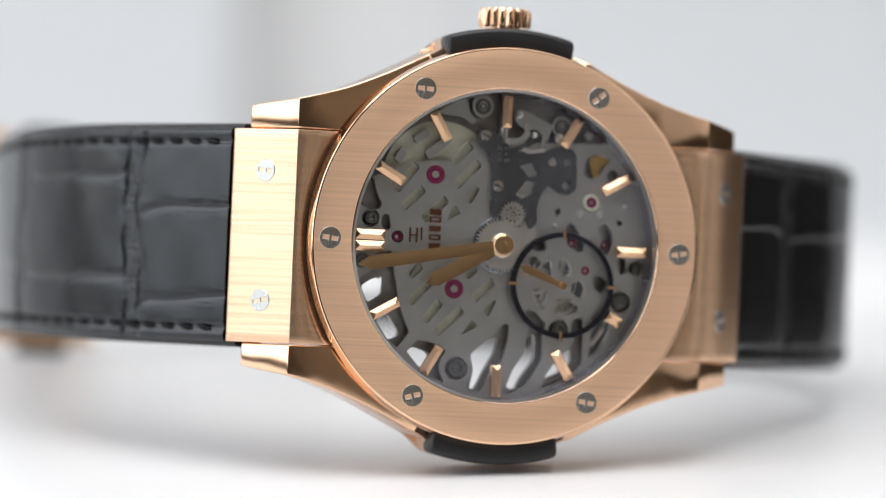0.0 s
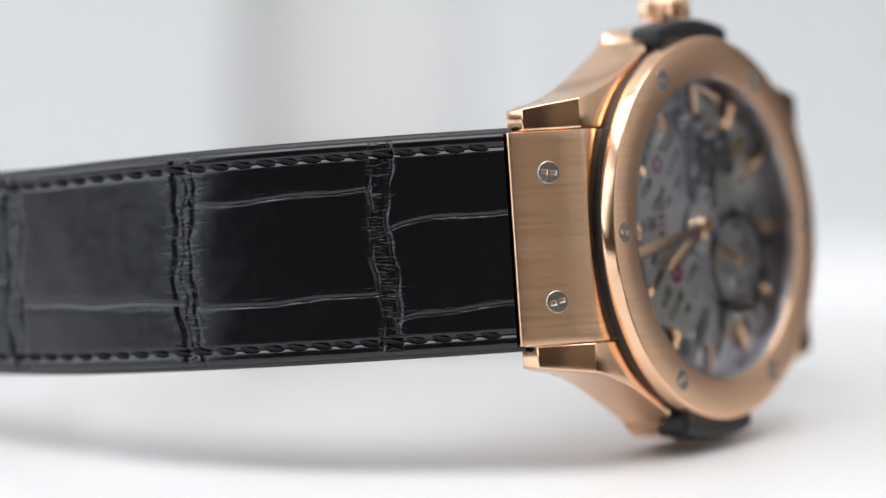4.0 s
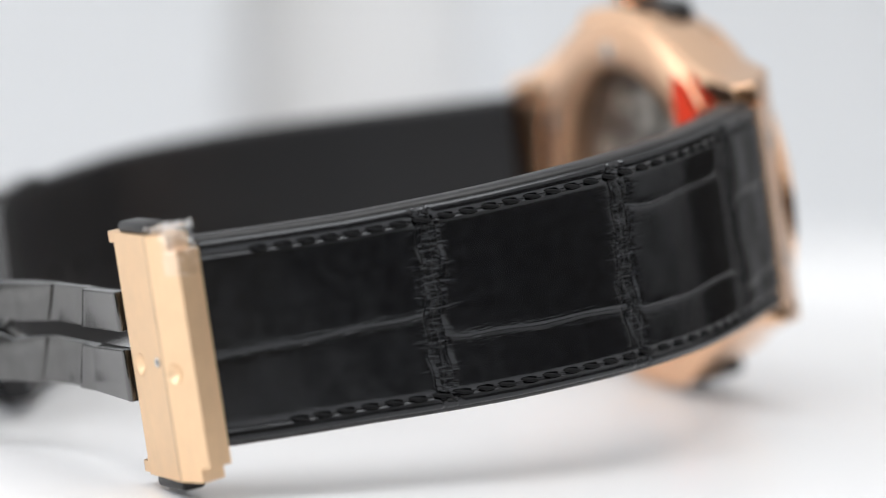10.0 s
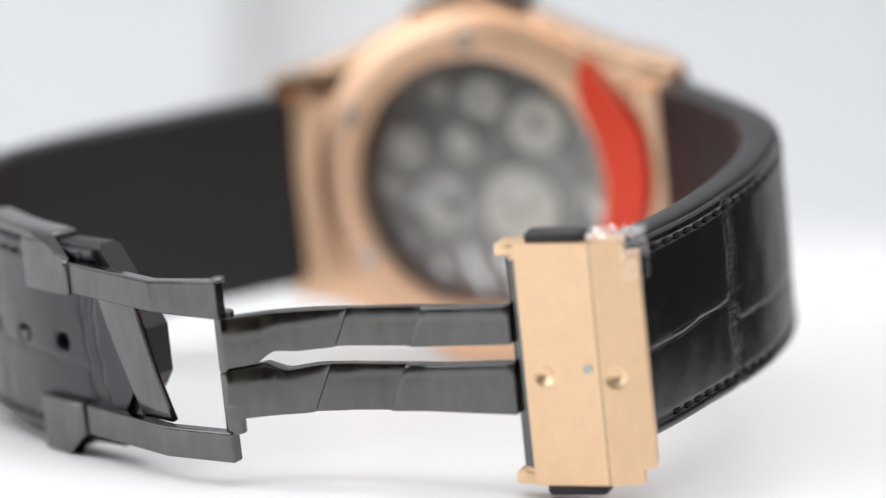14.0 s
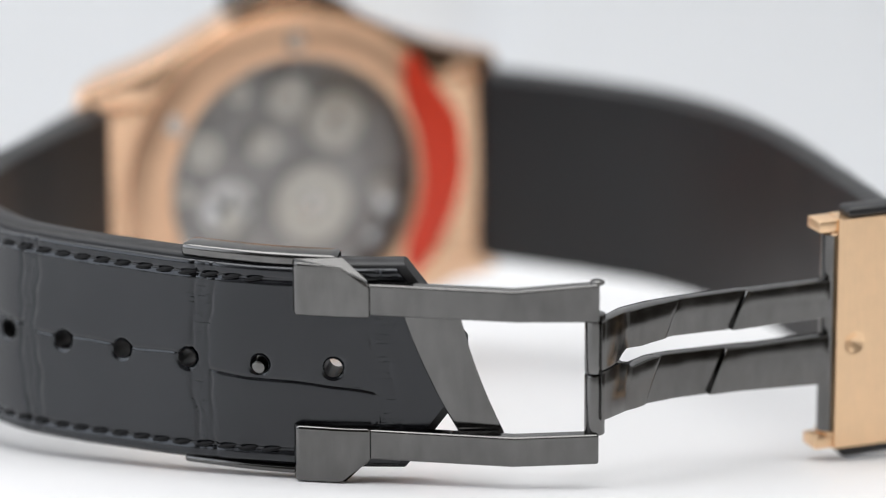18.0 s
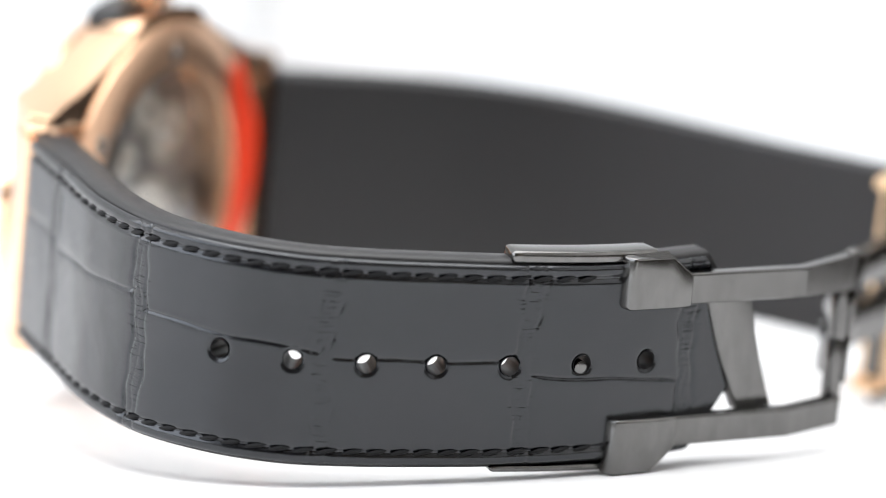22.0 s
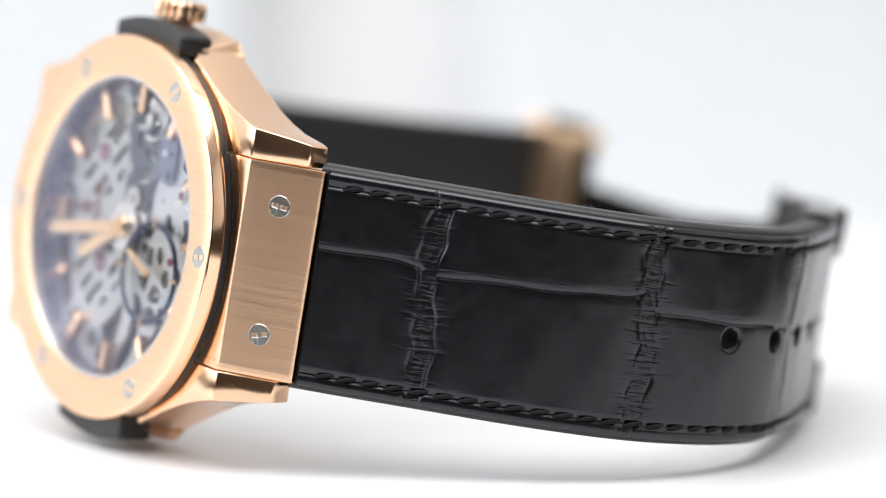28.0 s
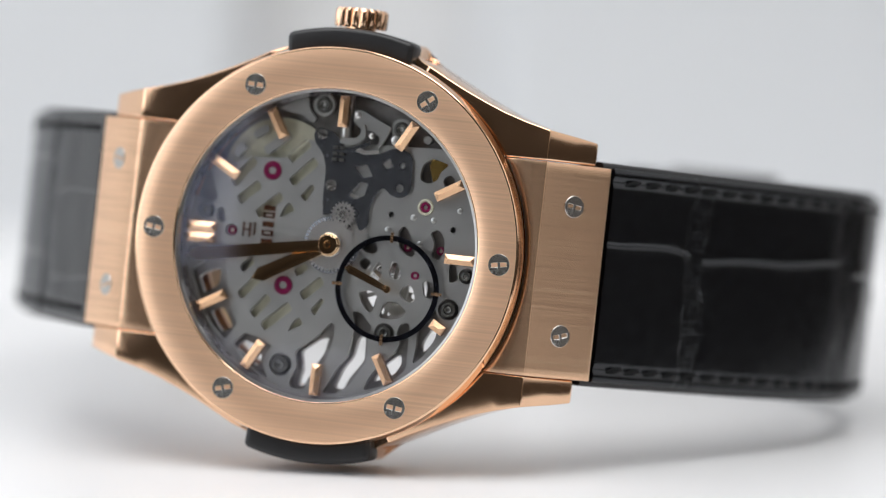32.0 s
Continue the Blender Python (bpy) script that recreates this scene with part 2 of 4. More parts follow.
# ---- the room ----
def slab(name, x0, x1, y0, y1, z0, z1, mat, label, kind="structure", category=""):
    bm = bmesh.new()
    box(bm, x0, x1, y0, y1, z0, z1)
    soften(bm, 0.004, 1)
    me = bpy.data.meshes.new(name)
    bm.to_mesh(me)
    bm.free()
    me.materials.append(mat)
    ob = new(name, me)
    return tagged(ob, label, category, kind=kind)


slab("floor", -1.6, 1.8, -2.6, 0.6, -0.85, -0.75, floor_wood, "brown wooden floor")
slab("wall_north", -1.6, 0.36, 0.34, 0.44, -0.75, 1.85, white_paint, "unseen white wall, added for reflections behind the turntable")
# unseen walls, added in white, dark and tan to shape the reflections
slab("added_north_upper", 0.36, 1.0, 0.34, 0.44, 0.22, 1.85, white_paint, "unseen white upper wall, added for reflections")
slab("added_north_base", 0.36, 1.0, 0.34, 0.44, -0.75, 0.22, dark_wall, "unseen dark wall base, added to darken reflections")
slab("added_north_east", 1.0, 1.8, 0.34, 0.44, -0.75, 1.85, white_paint, "unseen white wall, added for reflections")
slab("added_south_wall", -1.6, 0.8, -2.6, -2.5, -0.75, 1.85, dark_wall, "unseen dark wall, added to darken reflections")
slab("added_south_tan", 0.8, 1.8, -2.6, -2.5, -0.75, 1.85, tan_wall, "unseen tan wall, added to tone reflections")
slab("added_west_base", -1.5, -1.4, -1.55, 0.34, -0.75, 0.08, dark_wall, "unseen dark wall base, added to darken reflections")
slab("added_west_rear", -1.5, -1.4, -2.5, -1.55, -0.75, 1.85, dark_wall, "unseen dark wall, added to darken reflections")


def wall_with_window(name, x0, x1, y0, y1, z0, z1, label, paint):
    """A side wall with a through opening."""
    bm = bmesh.new()
    outline = [(-1.55, 0.08), (0.34, 0.08), (0.34, 1.85), (-1.55, 1.85)]
    plate(bm, outline, [[(y0, z0), (y1, z0), (y1, z1), (y0, z1)]], x0, x1)
    for v in bm.verts:
        v.co = (v.co.y, v.co.x, v.co.z)
    bmesh.ops.recalc_face_normals(bm, faces=bm.faces)
    me = bpy.data.meshes.new(name)
    bm.to_mesh(me)
    bm.free()
    me.materials.append(paint)
    return tagged(new(name, me), label, kind="structure")


wall_with_window("wall_west", -1.5, -1.4, -1.45, 0.32, 0.13, 1.53, "white wall with a wide window opening", white_paint)
# unseen ceiling, added with an opening for the overhead fill
bm = bmesh.new()
plate(bm, [(-1.6, -2.6), (1.8, -2.6), (1.8, 0.45), (-1.6, 0.45)], [[(-1.25, -1.25), (1.05, -1.25), (1.05, 0.25), (-1.25, 0.25)]], 1.85, 1.95)
for v in bm.verts:
    v.co = (v.co.x, v.co.z, v.co.y)
bmesh.ops.recalc_face_normals(bm, faces=bm.faces)
me = bpy.data.meshes.new("ceiling")
bm.to_mesh(me)
bm.free()
me.materials.append(white_paint)
tagged(new("ceiling", me), "unseen white ceiling, added with a wide opening for the overhead fill", kind="structure")
# unseen east side, added: dark low down for leather, white above for gold
slab("added_east_wall", 1.6, 1.7, -0.3, 0.34, 0.06, 1.85, white_paint, "unseen white wall, added for reflections")
slab("added_east_foot", 1.6, 1.7, -0.3, 0.34, -0.75, 0.06, dark_wall, "unseen dark wall base, added to darken reflections")
slab("added_east_upper", 1.6, 1.7, -1.0, -0.3, 0.24, 1.85, white_paint, "unseen white upper wall, added for reflections")
slab("added_east_rear", 1.6, 1.7, -2.5, -1.0, 0.3, 1.85, white_paint, "unseen white upper wall, added for reflections")
slab("added_east_base", 1.6, 1.7, -1.0, -0.3, -0.75, 0.24, dark_wall, "unseen dark wall base, added to darken reflections")
slab("added_east_rear_base", 1.6, 1.7, -2.5, -1.0, -0.75, 0.3, dark_wall, "unseen dark wall base, added to darken reflections")


def wall_panel(x0, x1, depth):
    return slab("wall_panel", x0, x1, 0.34 - depth, 0.337, -0.1, 1.2, panel_paint, "pale upright panel on the wall", "structure")


for x0, x1, d in ((-0.34, -0.03, 0.016), (0.014, 0.34, 0.012)):
    wall_panel(x0, x1, d)

# table and turntable
table = tagged(new("table"), "long white laminate table under the turntable", "table")
table.location = (0, -0.05, -0.75)


def plain_part(name, bm, mat, parent, label=""):
    me = bpy.data.meshes.new(name)
    bm.to_mesh(me)
    bm.free()
    me.materials.append(mat)
    ob = new(name, me)
    ob.parent = parent
    if label:
        tagged(ob, label)
    return ob


bm = bmesh.new()
box(bm, -1.0, 0.17, -0.25, 0.38, 0.7, 0.728)
soften(bm, 0.003)
plain_part("tabletop", bm, table_wood, table)
for x in (-0.96, 0.14):
    for y in (-0.21, 0.33):
        bm = bmesh.new()
        box(bm, x - 0.02, x + 0.02, y - 0.02, y + 0.02, 0, 0.7)
        soften(bm, 0.003)
        plain_part("leg", bm, steel_light, table)

turntable = tagged(new("turntable"), "round glossy white display turntable on the table", "turntable")
turntable.location = (0, 0, -0.022)
bm = bmesh.new()
lathe(bm, [(0, 0.022), (0.1, 0.022), (0.1012, 0.0215), (0.1018, 0.0205), (0.1018, 0.014), (0.1, 0.0125), (0, 0.0125)], 160, close=False)
bmesh.ops.rotate(bm, cent=(0, 0, 0), matrix=Matrix.Rotation(radians(90), 3, "X"), verts=bm.verts)
disc = plain_part("platter", bm, white_top, turntable)
disc.data.shade_smooth()
disc.data.set_sharp_from_angle(angle=radians(30))
bm = bmesh.new()
lathe(bm, [(0, 0.012), (0.07, 0.012), (0.078, 0.0), (0, 0.0)], 96, close=False)
bmesh.ops.rotate(bm, cent=(0, 0, 0), matrix=Matrix.Rotation(radians(90), 3, "X"), verts=bm.verts)
plain_part("base", bm, white_paint, turntable)

# ---- the watch ----
watch = tagged(new("wristwatch"), "rose gold skeleton wristwatch, black alligator strap, clasp unfolded, lying sideways", "wristwatch")


def hour_way(h):
    a = radians(30 * h)
    return -math.cos(a), math.sin(a)


def screw_mesh(r=1.15, slot_w=0.42, bridge=0.34, reach=0.68):
    """A flat screw head about the y axis, facing -y, with two pits and a bridge between them, or one slot."""
    bm = bmesh.new()
    lathe(bm, [(0, 0.2), (r * 0.98, 0.2), (r * 0.98, 0.6), (0, 0.6)], 32, close=False)
    h, e, b = slot_w / 2, r * reach, bridge / 2
    pits = [[(k * b, -h), (k * e, -h * 0.9), (k * e, h * 0.9), (k * b, h)] for k in (1, -1)] if bridge else [[(-e, -h), (e, -h), (e, h), (-e, h)]]
    plate(bm, circle(0, 0, r, 40), pits, 0.0, 0.22)
    soften(bm, r * 0.05, 1, 60)
    # pit floors take the near-black colour in place of shade
    for f in bm.faces:
        c = f.calc_center_median()
        f.material_index = 1 if c.y > 0.15 and math.hypot(c.x, c.z) < r * 0.97 else 0
    bm.normal_update()
    bmesh.ops.scale(bm, vec=(MM, MM, MM), verts=bm.verts)
    me = bpy.data.meshes.new("screw")
    bm.to_mesh(me)
    bm.free()
    me.materials.append(steel), me.materials.append(recess)
    return me


SCREW = screw_mesh()
SMALL_SCREW = screw_mesh(0.55, 0.17, 0.0, 0.9)


def screw(parent, x, y, z, spin=0, lean=0, mesh=None, label="", name="screw"):
    ob = link_part(name, mesh or SCREW, steel, parent, label)
    base = CASE if parent == watch else Matrix()
    ob.matrix_basis = base @ pose(x * MM, y * MM, z * MM, 0, 0, lean) @ pose(0, 0, 0, 0, spin, 0)
    return ob


# bezel
bm = bmesh.new()
lathe(bm, [(16.12, 1.2), (16.14, 0.1), (16.2, 0.03), (16.28, 0.0), (20.22, 0.0), (20.34, 0.04), (20.44, 0.14), (20.68, 1.02), (20.72, 1.3), (20.68, 1.44), (20.5, 1.5), (16.05, 1.5)], 224)
for f in bm.faces:
    c = f.calc_center_median()
    f.material_index = 0 if c.y < 0.01 else 1
bezel = part("bezel", bm, [gold_brushed, gold_polished], watch, "round brushed rose gold bezel with polished edges", 25)
for (x, z), spin in zip([(-9.2, 15.75), (9.2, 15.75), (-18.5, 0), (18.5, 0), (-9.2, -15.75), (9.2, -15.75)], (4, -38, 8, -8, -14, 8)):
    screw(bezel, x, -0.03, z, spin, label="steel screw with a split slot")
bm = bmesh.new()
lathe(bm, [(16.04, 1.1), (16.04, 2.9), (15.6, 2.9), (15.86, 1.1)], 128)
part("rehaut", bm, rehaut_metal, watch, "grey inner flange ring", 30)
bm = bmesh.new()
lathe(bm, [(15.86, 0.16), (16.1, 0.12), (16.11, 0.9), (15.86, 0.95)], 160)
part("crystal_rim", bm, steel_light, watch, "thin pale edge of the crystal", 40)

# rubber gasket between bezel and case
bm = bmesh.new()
lathe(bm, [(17, 1.45), (20.38, 1.45), (20.42, 1.52), (20.42, 2.2), (20.5, 2.3), (17, 2.5)], 160)
part("gasket", bm, rubber, watch, "black rubber ring under the bezel", 30)

# case middle with lugs
QUARTER = [(26.0, 11.1), (26.0, 13.65), (24.6, 13.95), (21.8, 14.45), (19.3, 15.15), (17.0, 16.0), (14.8, 17.0), (12.6, 18.1), (10.5, 19.2), (8.5, 20.25), (6.9, 21.0), (6.4, 20.4), (3.2, 20.9)]
OUT = [(17.3, 0.0), (17.3, 11.1), (21.8, 11.1)] + QUARTER + [(0, 21.1)]
outline = OUT + [(-x, z) for x, z in OUT[-2::-1]]
outline = outline + [(x, -z) for x, z in reversed(outline[1:-1])]
bm = bmesh.new()
plate(bm, outline, [circle(0, 0, 16.6, 96)], 2.25, 8.6)
for sx in (1, -1):
    bmesh.ops.bisect_plane(bm, geom=bm.verts[:] + bm.edges[:] + bm.faces[:], plane_co=(sx * 21.8, 0, 0), plane_no=(1, 0, 0), dist=1e-4)
for v in bm.verts:
    x, y, z = v.co
    rim = math.hypot(x, z) > 16.8 and abs(z) > 11.3
    far = max(0, abs(x) - 21.8)
    if y < 4:
        # lugs slope back from a crease; the shoulders are chamfered
        v.co.y += far * 1.05 + (1.6 if abs(x) < 7 and abs(z) > 19 else 0)
        if rim and abs(x) > 6.5:
            v.co.z -= math.copysign(0.22 + 0.55 * min(1, max(0, (20.5 - abs(x)) / 9)), z)
    else:
        v.co.y += min(far, 1.0) * 0.5
        v.co.x -= math.copysign(far * 0.12, x)
        if rim:
            v.co.z *= 1.06 if abs(x) < 6.6 else 0.975
bmesh.ops.recalc_face_normals(bm, faces=bm.faces)
soften(bm, 0.2, 3, 33)
part("case_body", bm, gold_polished, watch, "polished rose gold case middle with four lugs", 28)

# end plates that hold the strap
for sx in (1, -1):
    bm = bmesh.new()
    rows = []
    for k in range(25):
        z = -11.0 + 22.0 * k / 24
        xi = math.sqrt(20.6 ** 2 - z * z)
        prof = [(xi, 2.27), (21.8, 2.27), (27.4, 7.45), (27.5, 7.75), (27.1, 8.6), (26.0, 9.6), (xi, 9.0)]
        rows.append([bm.verts.new((sx * x, y, z)) for x, y in prof])
    for a, b in zip(rows, rows[1:]):
        for i in range(7):
            bm.faces.new((a[i], a[(i + 1) % 7], b[(i + 1) % 7], b[i]))
    bm.faces.new(rows[0]), bm.faces.new(rows[-1])
    bmesh.ops.recalc_face_normals(bm, faces=bm.faces)
    soften(bm, 0.12, 2)
    ep = part("end_plate", bm, gold_plate, watch, "brushed rose gold strap end plate with two screws", 25)
    for z, spin in ((6.7, 8), (-6.65, -15)):
        screw(ep, sx * 24.65, 4.8, z, spin, lean=sx * 43, label="steel screw with a split slot")

# rubber inserts at crown side and opposite side
for sz in (1, -1):
    bm = bmesh.new()
    arc = [radians(90 - 17.5 + 35 * k / 16) for k in range(17)]
    loop = [(22.55 * math.cos(a), sz * 22.55 * math.sin(a)) for a in arc] + [(20.2 * math.cos(a), sz * 20.2 * math.sin(a)) for a in reversed([radians(90 - 19 + 38 * k / 16) for k in range(17)])]
    plate(bm, loop, [], 1.35, 5.3)
    soften(bm, 0.5, 3, 40)
    part("rubber_insert", bm, rubber, watch, "black rubber side insert", 40)

# crown
bm = bmesh.new()
n = 144
rings = []
for z, rr, flute in ((22.3, 1.6, 0), (22.7, 1.6, 0), (22.7, 2.55, 0.0), (22.95, 2.75, 1), (24.4, 2.75, 1), (24.7, 2.5, 0.3), (24.75, 1.9, 0)):
    rings.append([bm.verts.new(((rr - flute * 0.28 * (0.5 + 0.5 * math.cos(18 * 2 * math.pi * i / n)) ** 2) * math.cos(2 * math.pi * i / n),
                                4.9 + (rr - flute * 0.28 * (0.5 + 0.5 * math.cos(18 * 2 * math.pi * i / n)) ** 2) * math.sin(2 * math.pi * i / n), z)) for i in range(n)])
for a, b in zip(rings, rings[1:]):
    for i in range(n):
        bm.faces.new((a[i], a[(i + 1) % n], b[(i + 1) % n], b[i]))
bm.faces.new(rings[-1])
bmesh.ops.recalc_face_normals(bm, faces=bm.faces)
part("crown", bm, gold_polished, watch, "fluted rose gold winding crown", 35)

# crystal
bm = bmesh.new()
lathe(bm, [(0, 0.25), (15.9, 0.25), (16.3, 0.4)], 96, close=False)
crystal = part("crystal", bm, sapphire, watch, "clear sapphire crystal", 40)
crystal.visible_shadow = False

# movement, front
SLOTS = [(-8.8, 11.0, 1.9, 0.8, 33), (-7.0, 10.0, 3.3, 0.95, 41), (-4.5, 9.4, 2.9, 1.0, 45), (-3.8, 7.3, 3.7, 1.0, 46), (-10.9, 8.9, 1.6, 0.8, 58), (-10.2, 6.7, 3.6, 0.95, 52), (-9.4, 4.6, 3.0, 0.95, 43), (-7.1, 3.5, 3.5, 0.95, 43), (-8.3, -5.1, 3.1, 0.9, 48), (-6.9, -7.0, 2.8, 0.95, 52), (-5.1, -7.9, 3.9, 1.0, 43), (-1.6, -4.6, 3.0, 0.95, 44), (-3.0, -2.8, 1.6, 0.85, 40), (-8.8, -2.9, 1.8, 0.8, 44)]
WEDGES = [[(-3.9, 4.8), (-3.3, 4.2), (-2.4, 5.8), (-2.8, 6.1)], [(-5.9, 2.3), (-4.3, 3.2), (-4.9, 4.0), (-5.4, 3.6)], [(-3.7, -9.3), (-2.1, -8.4), (-2.6, -7.7), (-3.1, -8.1)], [(-1.5, -6.8), (-1.0, -7.4), (-0.1, -5.7), (-0.5, -5.5)]]
POCKETS = [[(-7.2, 13.5), (-5.8, 14.5), (-4.1, 15.1), (-3.9, 13.8), (-3.0, 12.8), (-3.5, 12.4), (-4.6, 13.2), (-6.0, 13.3)], [(-14.2, 6.5), (-13.6, 6.5), (-13.3, 5.0), (-12.6, 3.7), (-13.0, 3.2), (-13.8, 3.0), (-14.9, 3.7)], [(-12.6, 2.7), (-11.9, 2.8), (-11.6, 1.3), (-12.1, 1.1), (-12.7, 1.5)]]
# deep bays along the lower rim, with openings in their floor
BAYS = [[(-11.4, -0.9), (-11.0, -3.6), (-10.6, -5.6), (-10.0, -7.7), (-9.2, -9.2), (-10.4, -11.0), (-12.0, -9.6), (-13.6, -7.1), (-14.8, -4.0), (-13.4, -3.0), (-13.2, -1.2)], [(-9.5, -11.2), (-8.3, -10.0), (-6.9, -10.2), (-5.2, -10.9), (-5.9, -12.1), (-6.0, -13.0), (-5.3, -14.4), (-7.6, -13.3)],
        [(0.8, -7.9), (1.3, -8.0), (1.3, -9.5), (0.7, -11.9), (-0.6, -13.4), (-1.3, -15.1), (-2.7, -15.1), (-3.0, -14.5), (-2.3, -12.8), (-2.7, -11.3), (-1.6, -10.3), (-0.4, -9.4)], [(3.0, -6.4), (3.9, -6.5), (5.3, -7.9), (4.9, -8.6), (5.0, -11.5), (3.4, -14.2), (1.9, -15.3), (0.7, -15.2), (2.0, -12.5), (3.0, -11.1), (3.2, -9.5), (3.4, -8.3)]]
BAYS += [[(8.1, -7.3), (8.8, -7.0), (9.2, -7.1), (9.3, -11.8), (8.2, -12.9), (6.7, -13.9), (5.0, -14.5), (5.4, -13.2), (6.6, -11.4), (7.9, -10.3), (8.4, -9.2), (7.9, -8.4)], [(10.1, -6.8), (11.2, -5.9), (11.7, -5.2), (12.3, -6.6), (12.0, -8.4), (11.0, -10.2), (9.9, -11.2), (10.1, -9.3)]]
THROUGH = [[(-14.3, -4.7), (-13.1, -3.9), (-11.9, -3.6), (-12.0, -5.4), (-13.5, -6.4)], [(-12.6, -8.2), (-11.3, -7.5), (-10.1, -9.1), (-10.1, -9.7), (-11.2, -10.2)], [(-9.5, -11.6), (-8.6, -10.7), (-7.0, -11.2), (-6.5, -12.2), (-6.8, -13.4)], [(-2.4, -11.3), (-0.6, -9.8), (0.5, -9.4), (0.2, -11.0), (-0.8, -12.8), (-1.7, -14.8), (-2.4, -14.9), (-2.0, -13.0)], [(3.6, -9.1), (4.4, -8.9), (4.5, -11.4), (3.0, -13.6), (2.6, -14.7), (1.5, -14.6), (2.3, -12.5), (3.2, -11.2)]]
THROUGH += [[(7.0, -11.3), (8.3, -10.3), (8.5, -11.3), (7.8, -12.5), (5.6, -13.6), (6.0, -12.5)], [(10.3, -9.5), (10.4, -8.8), (11.3, -7.2), (12.1, -6.7), (11.9, -8.3), (10.6, -10.0)]]
WINDOWS = [[(3.2, 0.3), (3.7, 0.8), (4.8, 0.8), (5.0, -0.1), (4.3, -0.4), (3.6, -0.2)], [(4.3, -2.7), (4.6, -2.0), (5.0, -1.1), (5.5, -1.1), (5.7, -2.6), (5.3, -3.2), (4.6, -3.1)], [(6.4, -1.5), (6.6, -0.9), (7.0, -0.8), (7.4, -1.3), (7.8, -2.3), (7.4, -2.8), (6.6, -2.7), (6.3, -2.0)], [(3.4, -4.4), (4.8, -4.1), (5.5, -4.5), (5.2, -5.3), (5.1, -6.4), (4.4, -6.2), (3.8, -5.4)], [(5.8, -6.8), (6.1, -5.5), (6.6, -5.0), (7.7, -5.1), (8.7, -5.9), (8.4, -6.5), (7.2, -6.9)], [(7.7, -4.3), (7.9, -3.5), (8.6, -3.0), (9.1, -3.4), (9.5, -4.7), (8.9, -5.0), (8.3, -4.8)], [(10.0, -2.6), (11.0, -2.5), (11.7, -3.3), (11.2, -4.4), (10.3, -4.1)]]
KIDNEYS = [[(6.9, 2.1), (7.4, 2.9), (8.0, 2.5), (8.5, 1.5), (9.0, 0.6), (8.8, -0.2), (8.2, -0.2), (7.2, 0.5)], [(10.3, 2.5), (11.2, 2.9), (11.9, 2.0), (12.0, 0.7), (11.5, -0.4), (10.6, 0.1), (10.9, 1.3)], [(12.6, -0.6), (13.4, -0.5), (13.8, -2.1), (12.9, -2.5)], [(8.6, 8.4), (8.8, 9.4), (9.8, 10.1), (11.6, 9.6), (10.7, 8.7), (10.5, 7.9), (9.6, 7.4), (8.7, 7.7)], [(11.0, 7.9), (11.6, 8.6), (12.3, 8.3), (12.4, 7.6), (11.5, 7.1)]]
PITS = [(9.0, 11.9, 0.42), (6.0, 3.9, 0.3), (12.7, 3.0, 0.3), (13.2, 5.1, 0.3), (-10.9, 0.5, 0.65), (3.8, -1.45, 0.6)]
PILLARS = [(-2.4, 14.4, 0.85), (6.1, 12.7, 0.8), (-14.5, -2.1, 0.8), (-4.1, -12.8, 0.9), (13.1, -5.2, 0.8), (6.6, -8.35, 0.75), (14.6, -1.6, 0.5), (-13.8, 2.3, 0.65)]
soft = lambda loops, r: [rounded(p, r) for p in loops]


def bar(cx, cz, length, width, angle):
    """A bar outline with small rounded corners, one end cut aslant."""
    c, s = math.cos(radians(angle)), math.sin(radians(angle))
    pts = [(-length / 2, -width / 2), (length / 2 - 0.12, -width / 2), (length / 2, width / 2), (-length / 2 + 0.15, width / 2)]
    return rounded([(cx + c * u - s * w, cz + s * u + c * w) for u, w in pts], 0.3)


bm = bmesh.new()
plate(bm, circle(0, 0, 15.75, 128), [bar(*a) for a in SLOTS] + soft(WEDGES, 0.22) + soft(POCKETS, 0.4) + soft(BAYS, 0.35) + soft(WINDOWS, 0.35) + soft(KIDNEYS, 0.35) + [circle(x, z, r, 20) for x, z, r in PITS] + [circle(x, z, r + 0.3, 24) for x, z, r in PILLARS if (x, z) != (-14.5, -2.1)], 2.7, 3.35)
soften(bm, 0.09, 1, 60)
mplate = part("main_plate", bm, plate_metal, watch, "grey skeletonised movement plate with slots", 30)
bm = bmesh.new()
plate(bm, circle(0, 0, 15.8, 96), soft(THROUGH, 0.4) + [circle(6.8, -3.6, 3.5, 48)], 4.0, 5.0)
soften(bm, 0.12, 1, 60)
part("back_bridge", bm, plate_back, watch, "grey rear bridge of the movement", 30)
bm = bmesh.new()
lathe(bm, [(0, 3.55), (6.1, 3.55), (6.1, 3.98), (0, 3.98)], 72, -6.5, 6.6, close=False)
part("barrel", bm, barrel_metal, watch, "pale mainspring barrel under the slots", 30)
bm = bmesh.new()
lathe(bm, [(0, 3.55), (5.2, 3.55), (5.2, 3.98), (0, 3.98)], 72, -4.4, -5.5, close=False)
part("barrel", bm, barrel_metal, watch, "pale mainspring barrel under the slots", 30)

